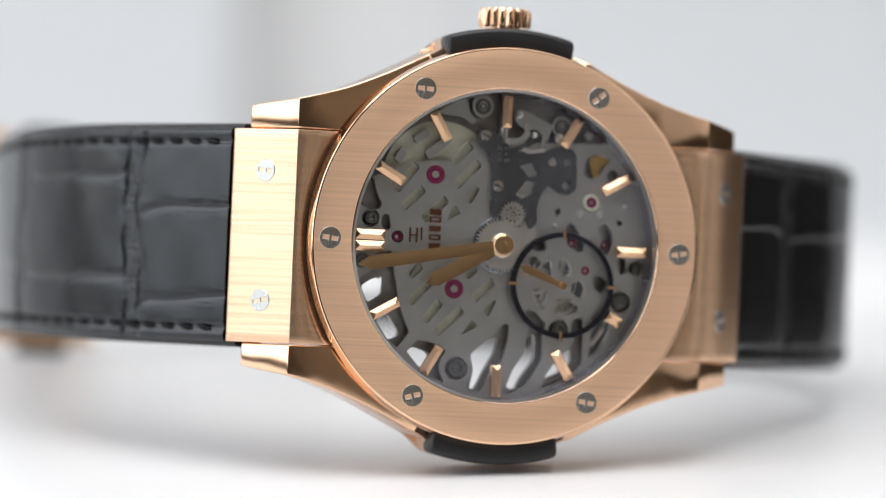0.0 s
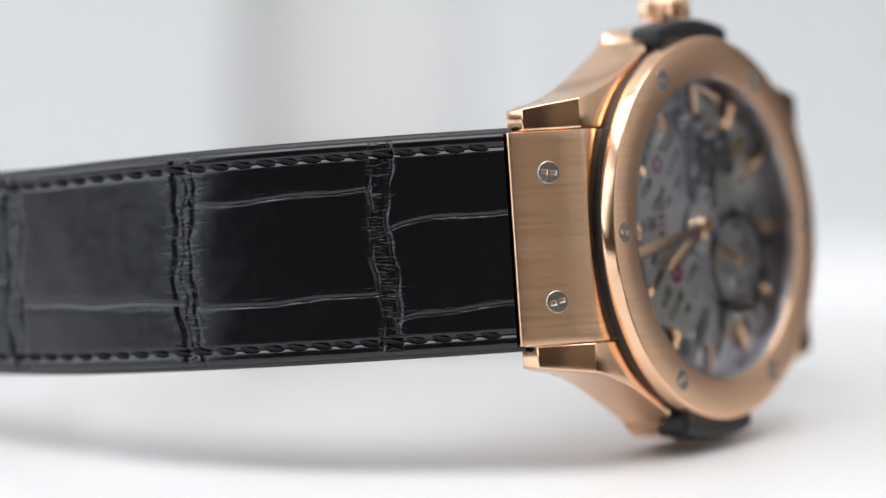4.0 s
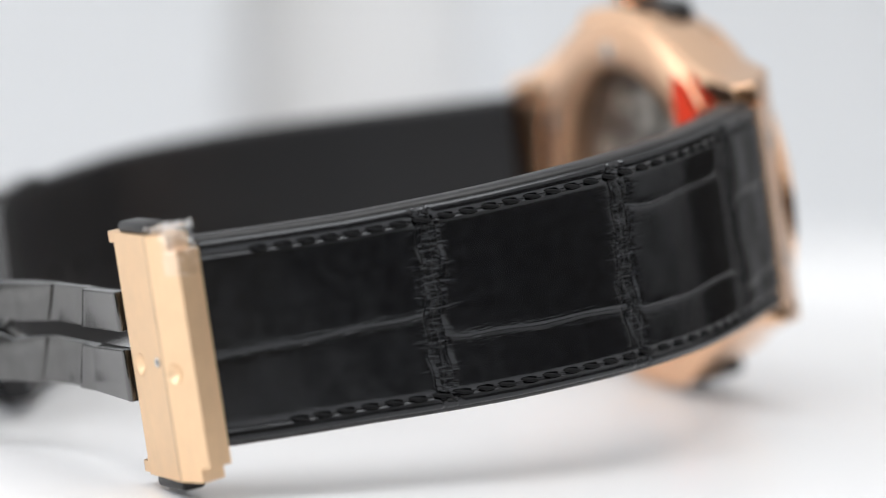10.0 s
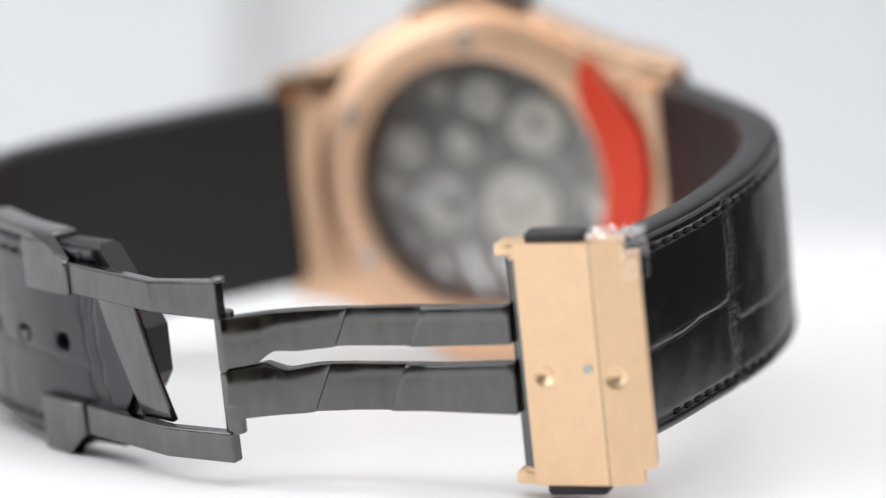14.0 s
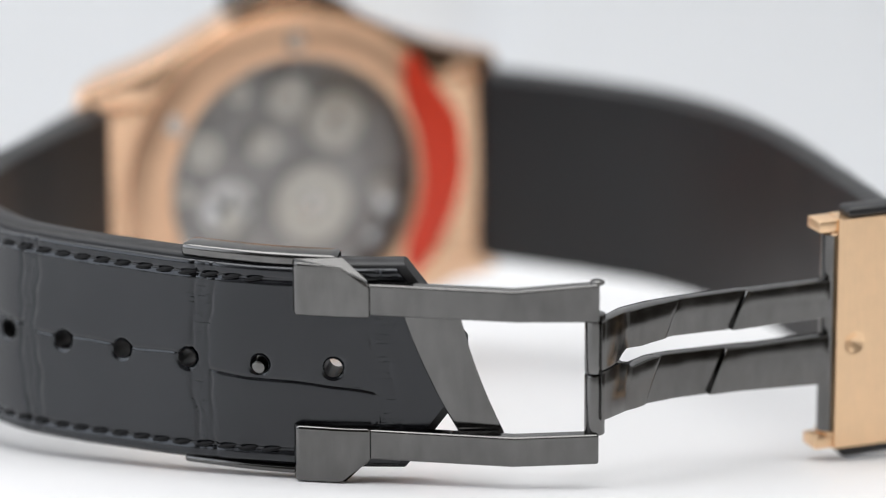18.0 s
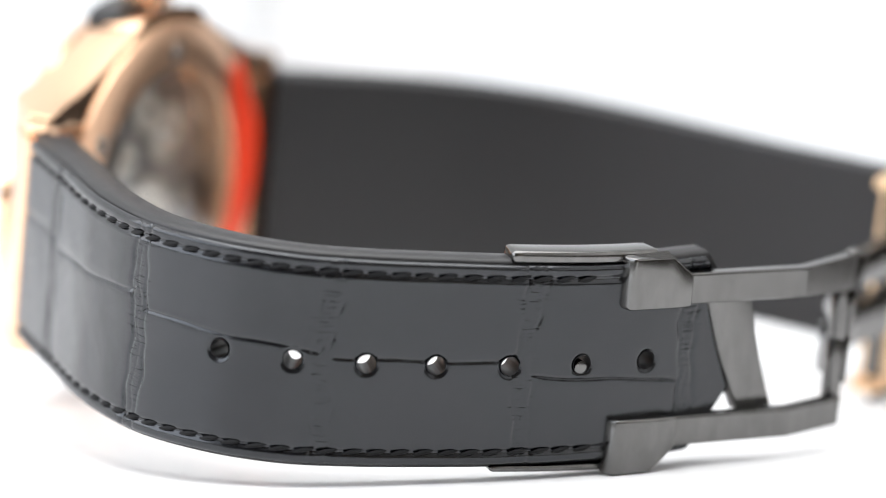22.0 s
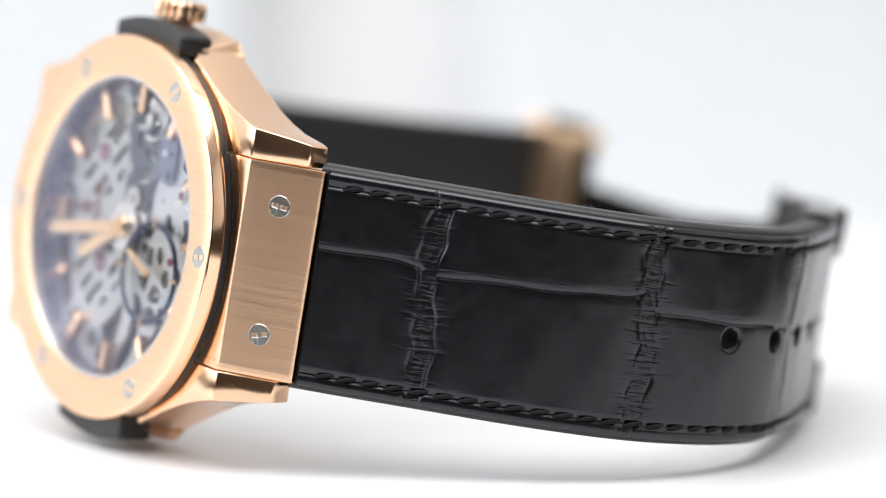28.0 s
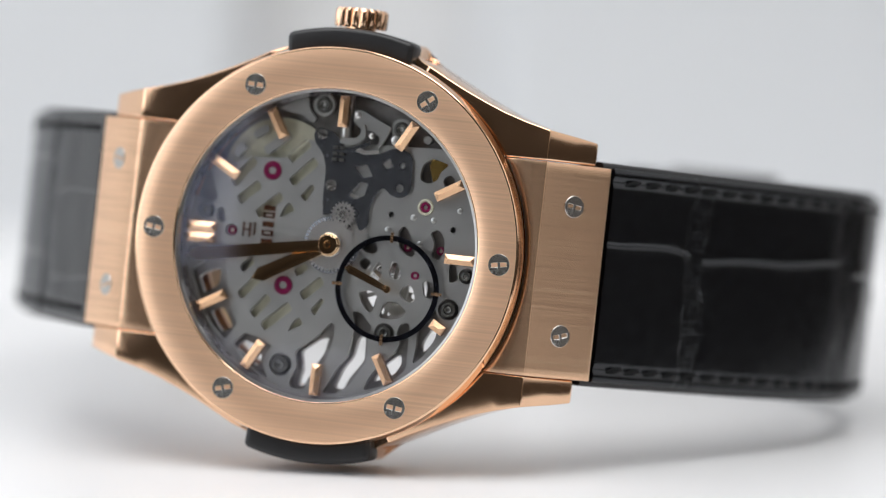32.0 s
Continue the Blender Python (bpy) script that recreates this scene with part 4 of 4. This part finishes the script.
def make_strap(name, label, pts, side, w_start, w_end, drift, cross, along, hole_at, tip, stitch_end, wrinkled, seed):
    q, tan, s = spline(pts, 0.25)
    nx, ny = -tan[:, 1] * side, tan[:, 0] * side
    total = s[-1]
    late = 0.0 if tip else 0.6

    def at(S, W, D):
        i = lambda a: np.interp(S, s, a)
        return np.stack([i(q[:, 0]) + i(nx) * D, i(q[:, 1]) + i(ny) * D, W + drift * np.clip((S / total - late) / (1 - late), 0, 1) ** 1.5], -1)

    width = lambda S: w_start + (w_end - w_start) * np.clip(S / (total * 0.8), 0, 1) ** 2 
    marks = [near(q, s, *c) for c in cross]
    holes = [(near(q, s, x, y), 0.0, 0.98) for x, y in hole_at]
    rng = np.random.RandomState(seed)
    tb = rng.rand(16, 100)
    ph = rng.rand(8) * 6
    deep = 0.3 + 0.7 * wrinkled

    def relief(S, W, hw):
        h = np.zeros_like(S)
        for k, c in enumerate(marks):
            bend = c + 0.35 * np.sin(W * 0.35 + ph[k % 8]) + 0.12 * np.sin(W * 1.7 + ph[(k + 3) % 8])
            d = S - bend
            gap = 0.95 + 0.16 * np.sin(W * 0.6 + ph[(k + 2) % 8])
            h -= deep * 0.13 / (1 + np.exp((np.abs(d) - gap - 0.25) / 0.17))
            vary = 0.65 + 0.35 * np.sin(W * 0.8 + ph[(k + 5) % 8])
            h -= deep * (vary * 0.22 * np.exp(-((d - gap) / 0.2) ** 2) + (1.3 - vary) * 0.22 * np.exp(-((d + gap) / 0.2) ** 2))
            mid = 0.25 * np.sin(W * 1.1 + ph[(k + 1) % 8])
            h -= deep * 0.05 * np.exp(-((d - mid) / 0.17) ** 2)
        for a, b, w0, w1 in along:
            sa, sb = (marks[a] if a >= 0 else -5), (marks[b] if b < len(marks) else total + 5)
            inside = np.clip((S - sa - 0.6) / 0.4, 0, 1) * np.clip((sb - 0.6 - S) / 0.4, 0, 1)
            line = w0 + (w1 - w0) * (S - sa) / (sb - sa) + 0.1 * np.sin(S * 0.6 + w0)
            line = line - 1.3 * np.sin(ph[b % 8] * 2) * np.exp(-(sb - S) / 1.2)
            h -= inside * (0.13 * np.exp(-((W - line) / 0.15) ** 2) + 0.04 * np.exp(-((W - line) / 0.55) ** 2))
        for hs, hc, r in holes:
            h -= 0.2 * np.exp(-(np.clip(np.hypot(S - hs, W - hc) - r, 0, None) / 0.28) ** 2)
        ch = np.abs(np.abs(W) - (hw - 1.4))
        h -= 0.26 * np.exp(-(ch / 0.32) ** 2)
        h += 0.02 * np.sin(S * 0.9 + ph[1]) * np.cos(W * 0.5)
        return h

    def fold(S, W, hw):
        """How strongly the hide is wrinkled: ragged strips beside each cross groove, faint along the rows."""
        f = np.zeros_like(S)
        for k, c in enumerate(marks):
            d = S - c - 0.35 * np.sin(W * 0.35 + ph[k % 8])
            reach = 1.05 + 0.85 * np.interp(W, np.linspace(-12, 12, 100), tb[k % 8] ** 2 * 2.2)
            f = np.maximum(f, np.clip(1.25 - np.abs(d) / reach, 0, 1))
        for a, b, w0, w1 in along:
            sa, sb = (marks[a] if a >= 0 else -5), (marks[b] if b < len(marks) else total + 5)
            inside = (S > sa) & (S < sb)
            f = np.maximum(f, inside * 0.45 * np.exp(-((W - w0 - (w1 - w0) * (S - sa) / (sb - sa)) / 0.8) ** 2))
        return np.maximum(np.maximum(f * wrinkled, 0.015), 0.2 * np.exp(-((np.abs(W) - hw + 1.4) / 0.7) ** 2))

    flat = lambda S, W, hw: np.zeros_like(S)
    inner = lambda S: -5.1 + 1.5 * np.clip(S / 60, 0, 1)
    st = tagged(new(name), label)
    st.parent, st.matrix_basis = watch, CASE
    link_part("core", strap_mesh("core", at, width, inner, -0.75, 0.5, 0.5, holes, flat, s, tip, 0.5), rubber_core, st, "matt black rubber strap core", 40)
    lw = lambda S: width(S) - 0.5
    link_part("leather_face", strap_mesh("leather_face", at, lw, lambda S: np.full_like(S, -0.8), 0.0, 0.24, 0.32, holes, relief, np.arange(1.0, total - 1.0, 0.12), tip, 0.5, 181, fold), leather, st, "black alligator leather with square scales", 60)
    # hole walls
    for hs, hw_, r in holes:
        n = 20
        vs, fs = [], []
        for d in (-0.02, 0.02 + float(inner(np.array(hs)))):
            for k in range(n):
                a = 2 * math.pi * k / n
                vs.append((at(np.array(hs + r * math.cos(a)), np.array(hw_ + r * math.sin(a)), np.array(d)) * MM).tolist())
        for k in range(n):
            fs.append((k, (k + 1) % n, n + (k + 1) % n, n + k))
        me = bpy.data.meshes.new("hole_wall")
        me.from_pydata(vs, [], fs)
        link_part("hole_wall", me, rubber_core, st)
    # stitches
    bm = bmesh.new()
    bmesh.ops.create_icosphere(bm, subdivisions=2, radius=1)
    for v in bm.verts:
        x = v.co.x * 1.0
        w = 0.25 * (1 - 0.35 * x * x) * (1 + 0.16 * math.sin(9 * x + 4 * v.co.z))
        v.co = (x * 1.2, v.co.y * 0.27 - 0.16 * x * x, v.co.z * w)
    bmesh.ops.scale(bm, vec=(MM, MM, MM), verts=bm.verts)
    sm = bpy.data.meshes.new("stitch")
    bm.to_mesh(sm)
    bm.free()
    sm.shade_smooth()
    sm.materials.append(thread)
    for sg in (1, -1):
        u = 3.6
        while u < stitch_end:
            w = sg * (float(width(u)) - 0.5 - 1.4)
            p = at(np.array(u), np.array(w), np.array(-0.1)) * MM
            tx, ty = float(np.interp(u, s, tan[:, 0])), float(np.interp(u, s, tan[:, 1]))
            ob = link_part("stitch", sm, thread, st)
            ob.matrix_basis = Matrix.Translation(p) @ Matrix(((tx, -ty * side, 0, 0), (ty, tx * side, 0, 0), (0, 0, side, 0), (0, 0, 0, 1))) @ pose(0, 0, 0, 0, -13 * side, rng.uniform(-3, 3))
            u += 2.5 + rng.uniform(-0.12, 0.12)
    return st


make_strap("plain_strap", "black alligator leather strap half on a rubber core", LEFT, 1, 11.55, 10.7, 1.0,
           [(-36.1, 18.0), (-45.3, 36.6), (-45.6, 59.6)],
           [(-1, 0, 3.0, 2.6), (-1, 0, -6.2, -7.2), (0, 1, 6.2, 5.4), (0, 1, -4.6, -5.2), (1, 2, -4.2, -3.4), (2, 3, -0.6, -1.9)], [], False, 76.0, 1.0, 3)
make_strap("punched_strap", "black alligator leather strap half with a row of holes", RIGHT, -1, 11.6, 10.95, 1.3,
           [(35.6, 17.0), (48.4, 35.4), (46.0, 55.5), (32.6, 71.4), (17.0, 82.3)],
           [(-1, 0, 3.2, 3.4), (0, 1, 2.4, 3.4), (1, 2, 2.2, 1.2), (2, 3, 0.6, 0.4), (3, 4, -1.0, -2.2)],
           [(50.0, 45.6), (48.2, 53.0), (44.1, 59.5), (39.5, 65.1), (34.4, 70.9), (28.5, 76.1), (22.0, 80.5)], True, 86.0, 0.4, 5)

# ---- folding clasp ----
clasp = tagged(new("folding_clasp"), "unfolded black steel and rose gold folding clasp")
clasp.parent, clasp.matrix_basis = watch, CASE
FRAME = [(20.0, 82.6), (6.6, 91.0), (-1.8, 93.4)]


def poly_band(bm, pts, thick, z0, z1):
    """A straight-sided bar that follows plan points with sharp bends; z0 and z1 give its edges at each point."""
    rows = []
    for i, (x, y) in enumerate(pts):
        a, b = Vector(pts[max(i - 1, 0)]), Vector(pts[min(i + 1, len(pts) - 1)])
        t = (b - a).normalized()
        nx, ny = -t.y * thick, t.x * thick
        rows.append([bm.verts.new(v) for v in ((x, y, z0[i]), (x, y, z1[i]), (x + nx, y + ny, z1[i]), (x + nx, y + ny, z0[i]))])
    for a, b in zip(rows, rows[1:]):
        for i in range(4):
            bm.faces.new((a[i], a[(i + 1) % 4], b[(i + 1) % 4], b[i]))
    bm.faces.new(rows[0]), bm.faces.new(rows[-1])
    bmesh.ops.recalc_face_normals(bm, faces=bm.faces)


for sg, (z0, z1, c0, c1, tz) in ((1, (7.0, 10.3, 6.8, 12.4, 11.75)), (-1, (-8.3, -5.1, -10.9, -4.9, -10.3))):
    # arm
    bm = bmesh.new()
    poly_band(bm, FRAME, 1.5, (z0, z0, z0 - (0.3 if sg > 0 else 0)), (z1, z1, z1 + (0.45 if sg > 0 else 0)))
    soften(bm, 0.25, 3, 40)
    part("frame_arm", bm, black_steel, clasp, "polished black steel frame arm", 12)
    # clamp block with sloping shoulder
    bm = bmesh.new()
    prof = [(25.8, 79.6), (21.8, 82.2), (19.2, 83.6), (18.6, 82.4), (21.2, 80.9), (25.4, 77.8)]
    shrink = lambda x, z: z if x > 20 else (min(z, z1) if z > 0 else max(z, z0))
    lo = [bm.verts.new((x, y, shrink(x, c0))) for x, y in prof]
    hi = [bm.verts.new((x, y, shrink(x, c1))) for x, y in prof]
    for i in range(6):
        bm.faces.new((lo[i], lo[(i + 1) % 6], hi[(i + 1) % 6], hi[i]))
    bm.faces.new(lo), bm.faces.new(hi)
    bmesh.ops.recalc_face_normals(bm, faces=bm.faces)
    soften(bm, 0.35, 3, 30)
    part("clamp", bm, black_steel, clasp, "black steel clamp over the strap edge", 35)
    # tab along the strap edge
    bm = bmesh.new()
    grow = 0.42 if sg > 0 else 0.0
    band(bm, [(34.6, 69.9), (30.0, 74.4), (25.8, 77.7), (20.8, 80.9)], 3.2, tz - 0.4, tz + 0.4 + grow * 1.6, side=1, step=1.2)
    soften(bm, 0.38 + grow * 0.3, 3, 40)
    part("edge_tab", bm, black_steel, clasp, "", 35)
# slanted cross plate
bm = bmesh.new()
rows = []
for u in np.linspace(0, 1, 9):
    z = 8.2 - 13.6 * u
    c = 13.2 - 2.6 * u - 1.7 * u * u
    f = lambda x, d: (x, 85.7 - 0.5 * (x - 13.0) - d, z)
    rows.append([bm.verts.new(v) for v in (f(c + 2.9 - 1.1 * u, 0.2), f(c - 2.4, 0.2), f(c - 2.5, 1.5), f(c + 2.7 - 1.1 * u, 1.5))])
for a, b in zip(rows, rows[1:]):
    for i in range(4):
        bm.faces.new((a[i], a[(i + 1) % 4], b[(i + 1) % 4], b[i]))
bm.faces.new(rows[0]), bm.faces.new(rows[-1])
bmesh.ops.recalc_face_normals(bm, faces=bm.faces)
soften(bm, 0.2, 2, 40)
part("cross_plate", bm, black_steel, clasp, "slanted black steel cross plate", 35)
# stud through one strap hole
bm = bmesh.new()
bmesh.ops.create_cone(bm, cap_ends=True, segments=24, radius1=0.78, radius2=0.7, depth=2.6)
bmesh.ops.rotate(bm, cent=(0, 0, 0), matrix=Matrix.Rotation(radians(-90), 3, "X"), verts=bm.verts)
soften(bm, 0.15, 2, 40)
bmesh.ops.rotate(bm, cent=(0, 0, 0), matrix=Matrix.Rotation(radians(-38), 3, "Z"), verts=bm.verts)
bmesh.ops.translate(bm, vec=(27.7, 75.0, 0.6), verts=bm.verts)
part("stud", bm, black_steel, clasp, "round steel stud in a strap hole", 40)
# hinge barrels
for z0, z1 in ((1.15, 7.4), (-5.4, 1.0)):
    bm = bmesh.new()
    bmesh.ops.create_cone(bm, cap_ends=True, segments=28, radius1=1.05, radius2=1.05, depth=z1 - z0, matrix=pose(-1.9, 92.0, (z0 + z1) / 2))
    soften(bm, 0.15, 2, 40)
    part("hinge_barrel", bm, black_steel, clasp, "", 40)
# pin heads at the ends of the arms
for z in (10.75,):
    bm = bmesh.new()
    bmesh.ops.create_uvsphere(bm, u_segments=20, v_segments=12, radius=0.75, matrix=Matrix.LocRotScale((-1.9, 92.5, z), None, (1, 1, 0.5)))
    part("hinge_pin", bm, black_steel, clasp, "round hinge pin head", 60)
# two blades: a bowed length, a plain one and a raised one, parted by slanting steps
PLAN = [(-1.9, 93.6), (-3.2, 92.6), (-6.2, 90.0), (-9.4, 88.5), (-13.0, 87.5), (-20.5, 87.0), (-30.8, 87.5)]


def blade_length(bm, x0, x1, outer, inner, lift, thick, slant0, slant1, bow=0.0):
    """One length of a blade between the plan places x0 and x1; outer and inner give its edges by the place."""
    px, py = [p[0] for p in PLAN][::-1], [p[1] for p in PLAN][::-1]
    rows = []
    n = 15
    for k in range(n):
        u = k / (n - 1)
        xm = x0 + (x1 - x0) * u
        slant = slant0 + (slant1 - slant0) * u
        za, zb = inner(xm), outer(xm)
        zm = (za + zb) / 2
        row = []
        for depth in (0.0, -thick):
            for z in (za, zm, zb):
                x = xm - slant * (z - zm)
                row.append(bm.verts.new((x, float(np.interp(x, px, py)) + lift + depth + (bow * math.sin(math.pi * u) if not depth else 0), z)))
        rows.append([row[0], row[1], row[2], row[5], row[4], row[3]])
    for a, b in zip(rows, rows[1:]):
        for i in range(6):
            bm.faces.new((a[i], a[(i + 1) % 6], b[(i + 1) % 6], b[i]))
    bm.faces.new(rows[0]), bm.faces.new(rows[-1])
    bmesh.ops.recalc_face_normals(bm, faces=bm.faces)


XS = (-31.0, -21.0, -13.0, -9.0, -6.6, -5.8, -4.9, -2.0)
for up in (True, False):
    outer = (lambda x: float(np.interp(x, XS, (6.4, 6.15, 6.2, 6.4, 6.55, 6.6, 6.7, 6.9)))) if up else (lambda x: float(np.interp(x, XS, (-5.0, -4.7, -4.5, -4.3, -4.1, -4.0, -3.9, -3.7))))
    inner = (lambda x: float(np.interp(x, XS, (2.3, 2.0, 2.25, 2.25, 2.6, 2.3, 1.62, 1.62)))) if up else (lambda x: float(np.interp(x, XS, (0.4, 0.1, 0.35, 0.6, 0.45, 0.8, 1.5, 1.5))))
    bm = bmesh.new()
    blade_length(bm, -12.0 if up else -9.5, -21.5, outer, inner, -0.3, 1.2, 0.42, 0.42)
    soften(bm, 0.15, 2, 40)
    blade = part("blade", bm, black_steel, clasp, "folding black steel blade", 30)
    bm = bmesh.new()
    blade_length(bm, -2.0, -12.6 if up else -10.2, outer, inner, 0.0, 1.5, 0.0, 0.42, 0.35)
    soften(bm, 0.18, 2, 40)
    part("blade_root", bm, black_steel, blade, "", 30)
    bm = bmesh.new()
    blade_length(bm, -20.3 if up else -17.9, -30.6, outer, inner, 0.25, 1.7, 0.42, 0.0)
    soften(bm, 0.22, 2, 40)
    part("blade_step", bm, black_steel, blade, "", 30)
# gold cover with two facets, the rear one stepped in at its outer edge


def prism(bm, prof, z0, z1):
    """An upright bar from a plan outline."""
    lo = [bm.verts.new((x, y, z0)) for x, y in prof]
    hi = [bm.verts.new((x, y, z1)) for x, y in prof]
    n = len(prof)
    for i in range(n):
        bm.faces.new((lo[i], lo[(i + 1) % n], hi[(i + 1) % n], hi[i]))
    bm.faces.new(lo), bm.faces.new(hi)
    bmesh.ops.recalc_face_normals(bm, faces=bm.faces)


bm = bmesh.new()
face = lambda x, z: 87.3 - (x + 31.6) * 0.0253
sunk = lambda x, z: face(x, z) - 0.6
DIMPLE, REAR_DIMPLE = (-33.7, -0.9), (-41.05, -1.3)
prism(bm, [(-31.6, 86.72), (-39.5, 86.92), (-39.3, 84.3), (-32.0, 84.1)], -12.4, 12.6)
plate(bm, [(-39.5, -12.4), (-31.6, -12.4), (-31.6, 12.6), (-39.5, 12.6)], [circle(*DIMPLE, 1.2, 32)], sunk, face)
cover_plate = part("clasp_cover", bm, gold_clasp, clasp, "brushed rose gold clasp cover with two dimples", 25)
bm = bmesh.new()
rear_face = lambda x, z: 87.48 + (x + 39.58) * 0.265
prism(bm, [(-39.56, 86.9), (-42.88, 86.02), (-42.2, 83.9), (-39.4, 84.4)], -12.4, 12.6)
plate(bm, [(-42.9, -12.4), (-39.56, -12.4), (-39.56, 12.6), (-42.9, 12.6)], [circle(*REAR_DIMPLE, 1.15, 32)], lambda x, z: rear_face(x, z) - 0.6, rear_face)
prism(bm, [(-42.8, 86.66), (-44.15, 86.25), (-43.6, 83.6), (-42.1, 84.1)], -10.9, 11.0)
part("rear_cover", bm, gold_clasp, cover_plate, "", 25)
bm = bmesh.new()
box(bm, -39.57, -39.49, 87.0, 87.5, -12.3, 12.5)
part("seam", bm, recess, cover_plate)
for (x, z), top, r in ((DIMPLE, face, 1.2), (REAR_DIMPLE, rear_face, 1.15)):
    bm = bmesh.new()
    lathe(bm, [(0, -0.52), (0.25, -0.5), (0.6, -0.36), (r - 0.2, -0.09), (r, 0.0), (r + 0.12, 0.012)], 40, x, z, close=False)
    for v in bm.verts:
        v.co.y += top(v.co.x, v.co.z)
    part("dimple", bm, gold_clasp, cover_plate, "", 50)
bm = bmesh.new()
lathe(bm, [(0, 87.5), (0.22, 87.5), (0.26, 87.6), (0.5, 87.6), (0.54, 87.4), (0, 87.4)], 20, -38.3, -0.3, close=False)
part("pin", bm, steel, cover_plate)
for z0, z1 in ((12.5, 13.7), (-13.6, -12.3)):
    bm = bmesh.new()
    box(bm, -39.0, -32.7, 84.5, 87.2, z0, z1)
    soften(bm, 0.5, 3)
    part("push_button", bm, rubber, clasp, "black push button at the clasp's edge", 40)
for z0, z1, z2 in ((12.55, 11.3, 10.9), (-12.4, -11.1, -10.6)):
    bm = bmesh.new()
    box(bm, -32.0, -29.5, 84.0, 87.0, min(z0, z1), max(z0, z1))
    soften(bm, 0.2, 2)
    part("side_lip", bm, gold_clasp, cover_plate, "", 30)
    bm = bmesh.new()
    box(bm, -32.0, -30.9, 84.1, 87.1, min(z1, z2), max(z1, z2))
    soften(bm, 0.12, 2)
    part("lip_step", bm, gold_clasp, cover_plate, "", 30)
# crumpled clear film stuck round the outer edge of the cover
rng = np.random.RandomState(11)
q, tan, s = spline([(-42.6, 87.0), (-44.3, 86.5), (-44.75, 85.7), (-44.5, 84.2)], 0.35)
bm = bmesh.new()
rows = []
for i, (x, y) in enumerate(q):
    rows.append([bm.verts.new((x - tan[i, 1] * d, y + tan[i, 0] * d, z)) for z in np.linspace(8.6, 14.0, 27) for d in (-0.22 + 0.2 * rng.rand() ** 2 * (3.0 if z > 11 else 0.6),)])
for a, b in zip(rows, rows[1:]):
    for k in range(26):
        bm.faces.new((a[k], a[k + 1], b[k + 1], b[k]))
# its upper end folds over the top of the cover
rows = [[bm.verts.new((x, y, 12.75 + 0.9 * rng.rand() ** 1.5 + 0.06 * (-39.6 - x))) for x in np.linspace(-44.9, -39.4, 14)] for y in np.linspace(83.8, 87.5, 9)]
for a, b in zip(rows, rows[1:]):
    for k in range(13):
        bm.faces.new((a[k], a[k + 1], b[k + 1], b[k]))
cling = part("cling_film", bm, clear_film, clasp, "crumpled clear protective film", 60)
cling.visible_shadow = False
bm = bmesh.new()
bmesh.ops.create_cone(bm, cap_ends=True, segments=24, radius1=0.95, radius2=0.95, depth=21.5, matrix=pose(-31.2, 85.9, 0.2))
part("hinge_rod", bm, black_steel, clasp, "black steel hinge rod inside the cover", 40)


def motions():
    """The watch turns with the platter."""
    rows = []
    for k in range(33):
        i = min(k // 4, 7)
        a = TURNS[i] + (TURNS[i + 1] - TURNS[i]) * (k - 4 * i) / 4
        rows.append((float(k), pose(0, 0, 0, 0, 0, a)))
    walk(watch, rows)


motions()
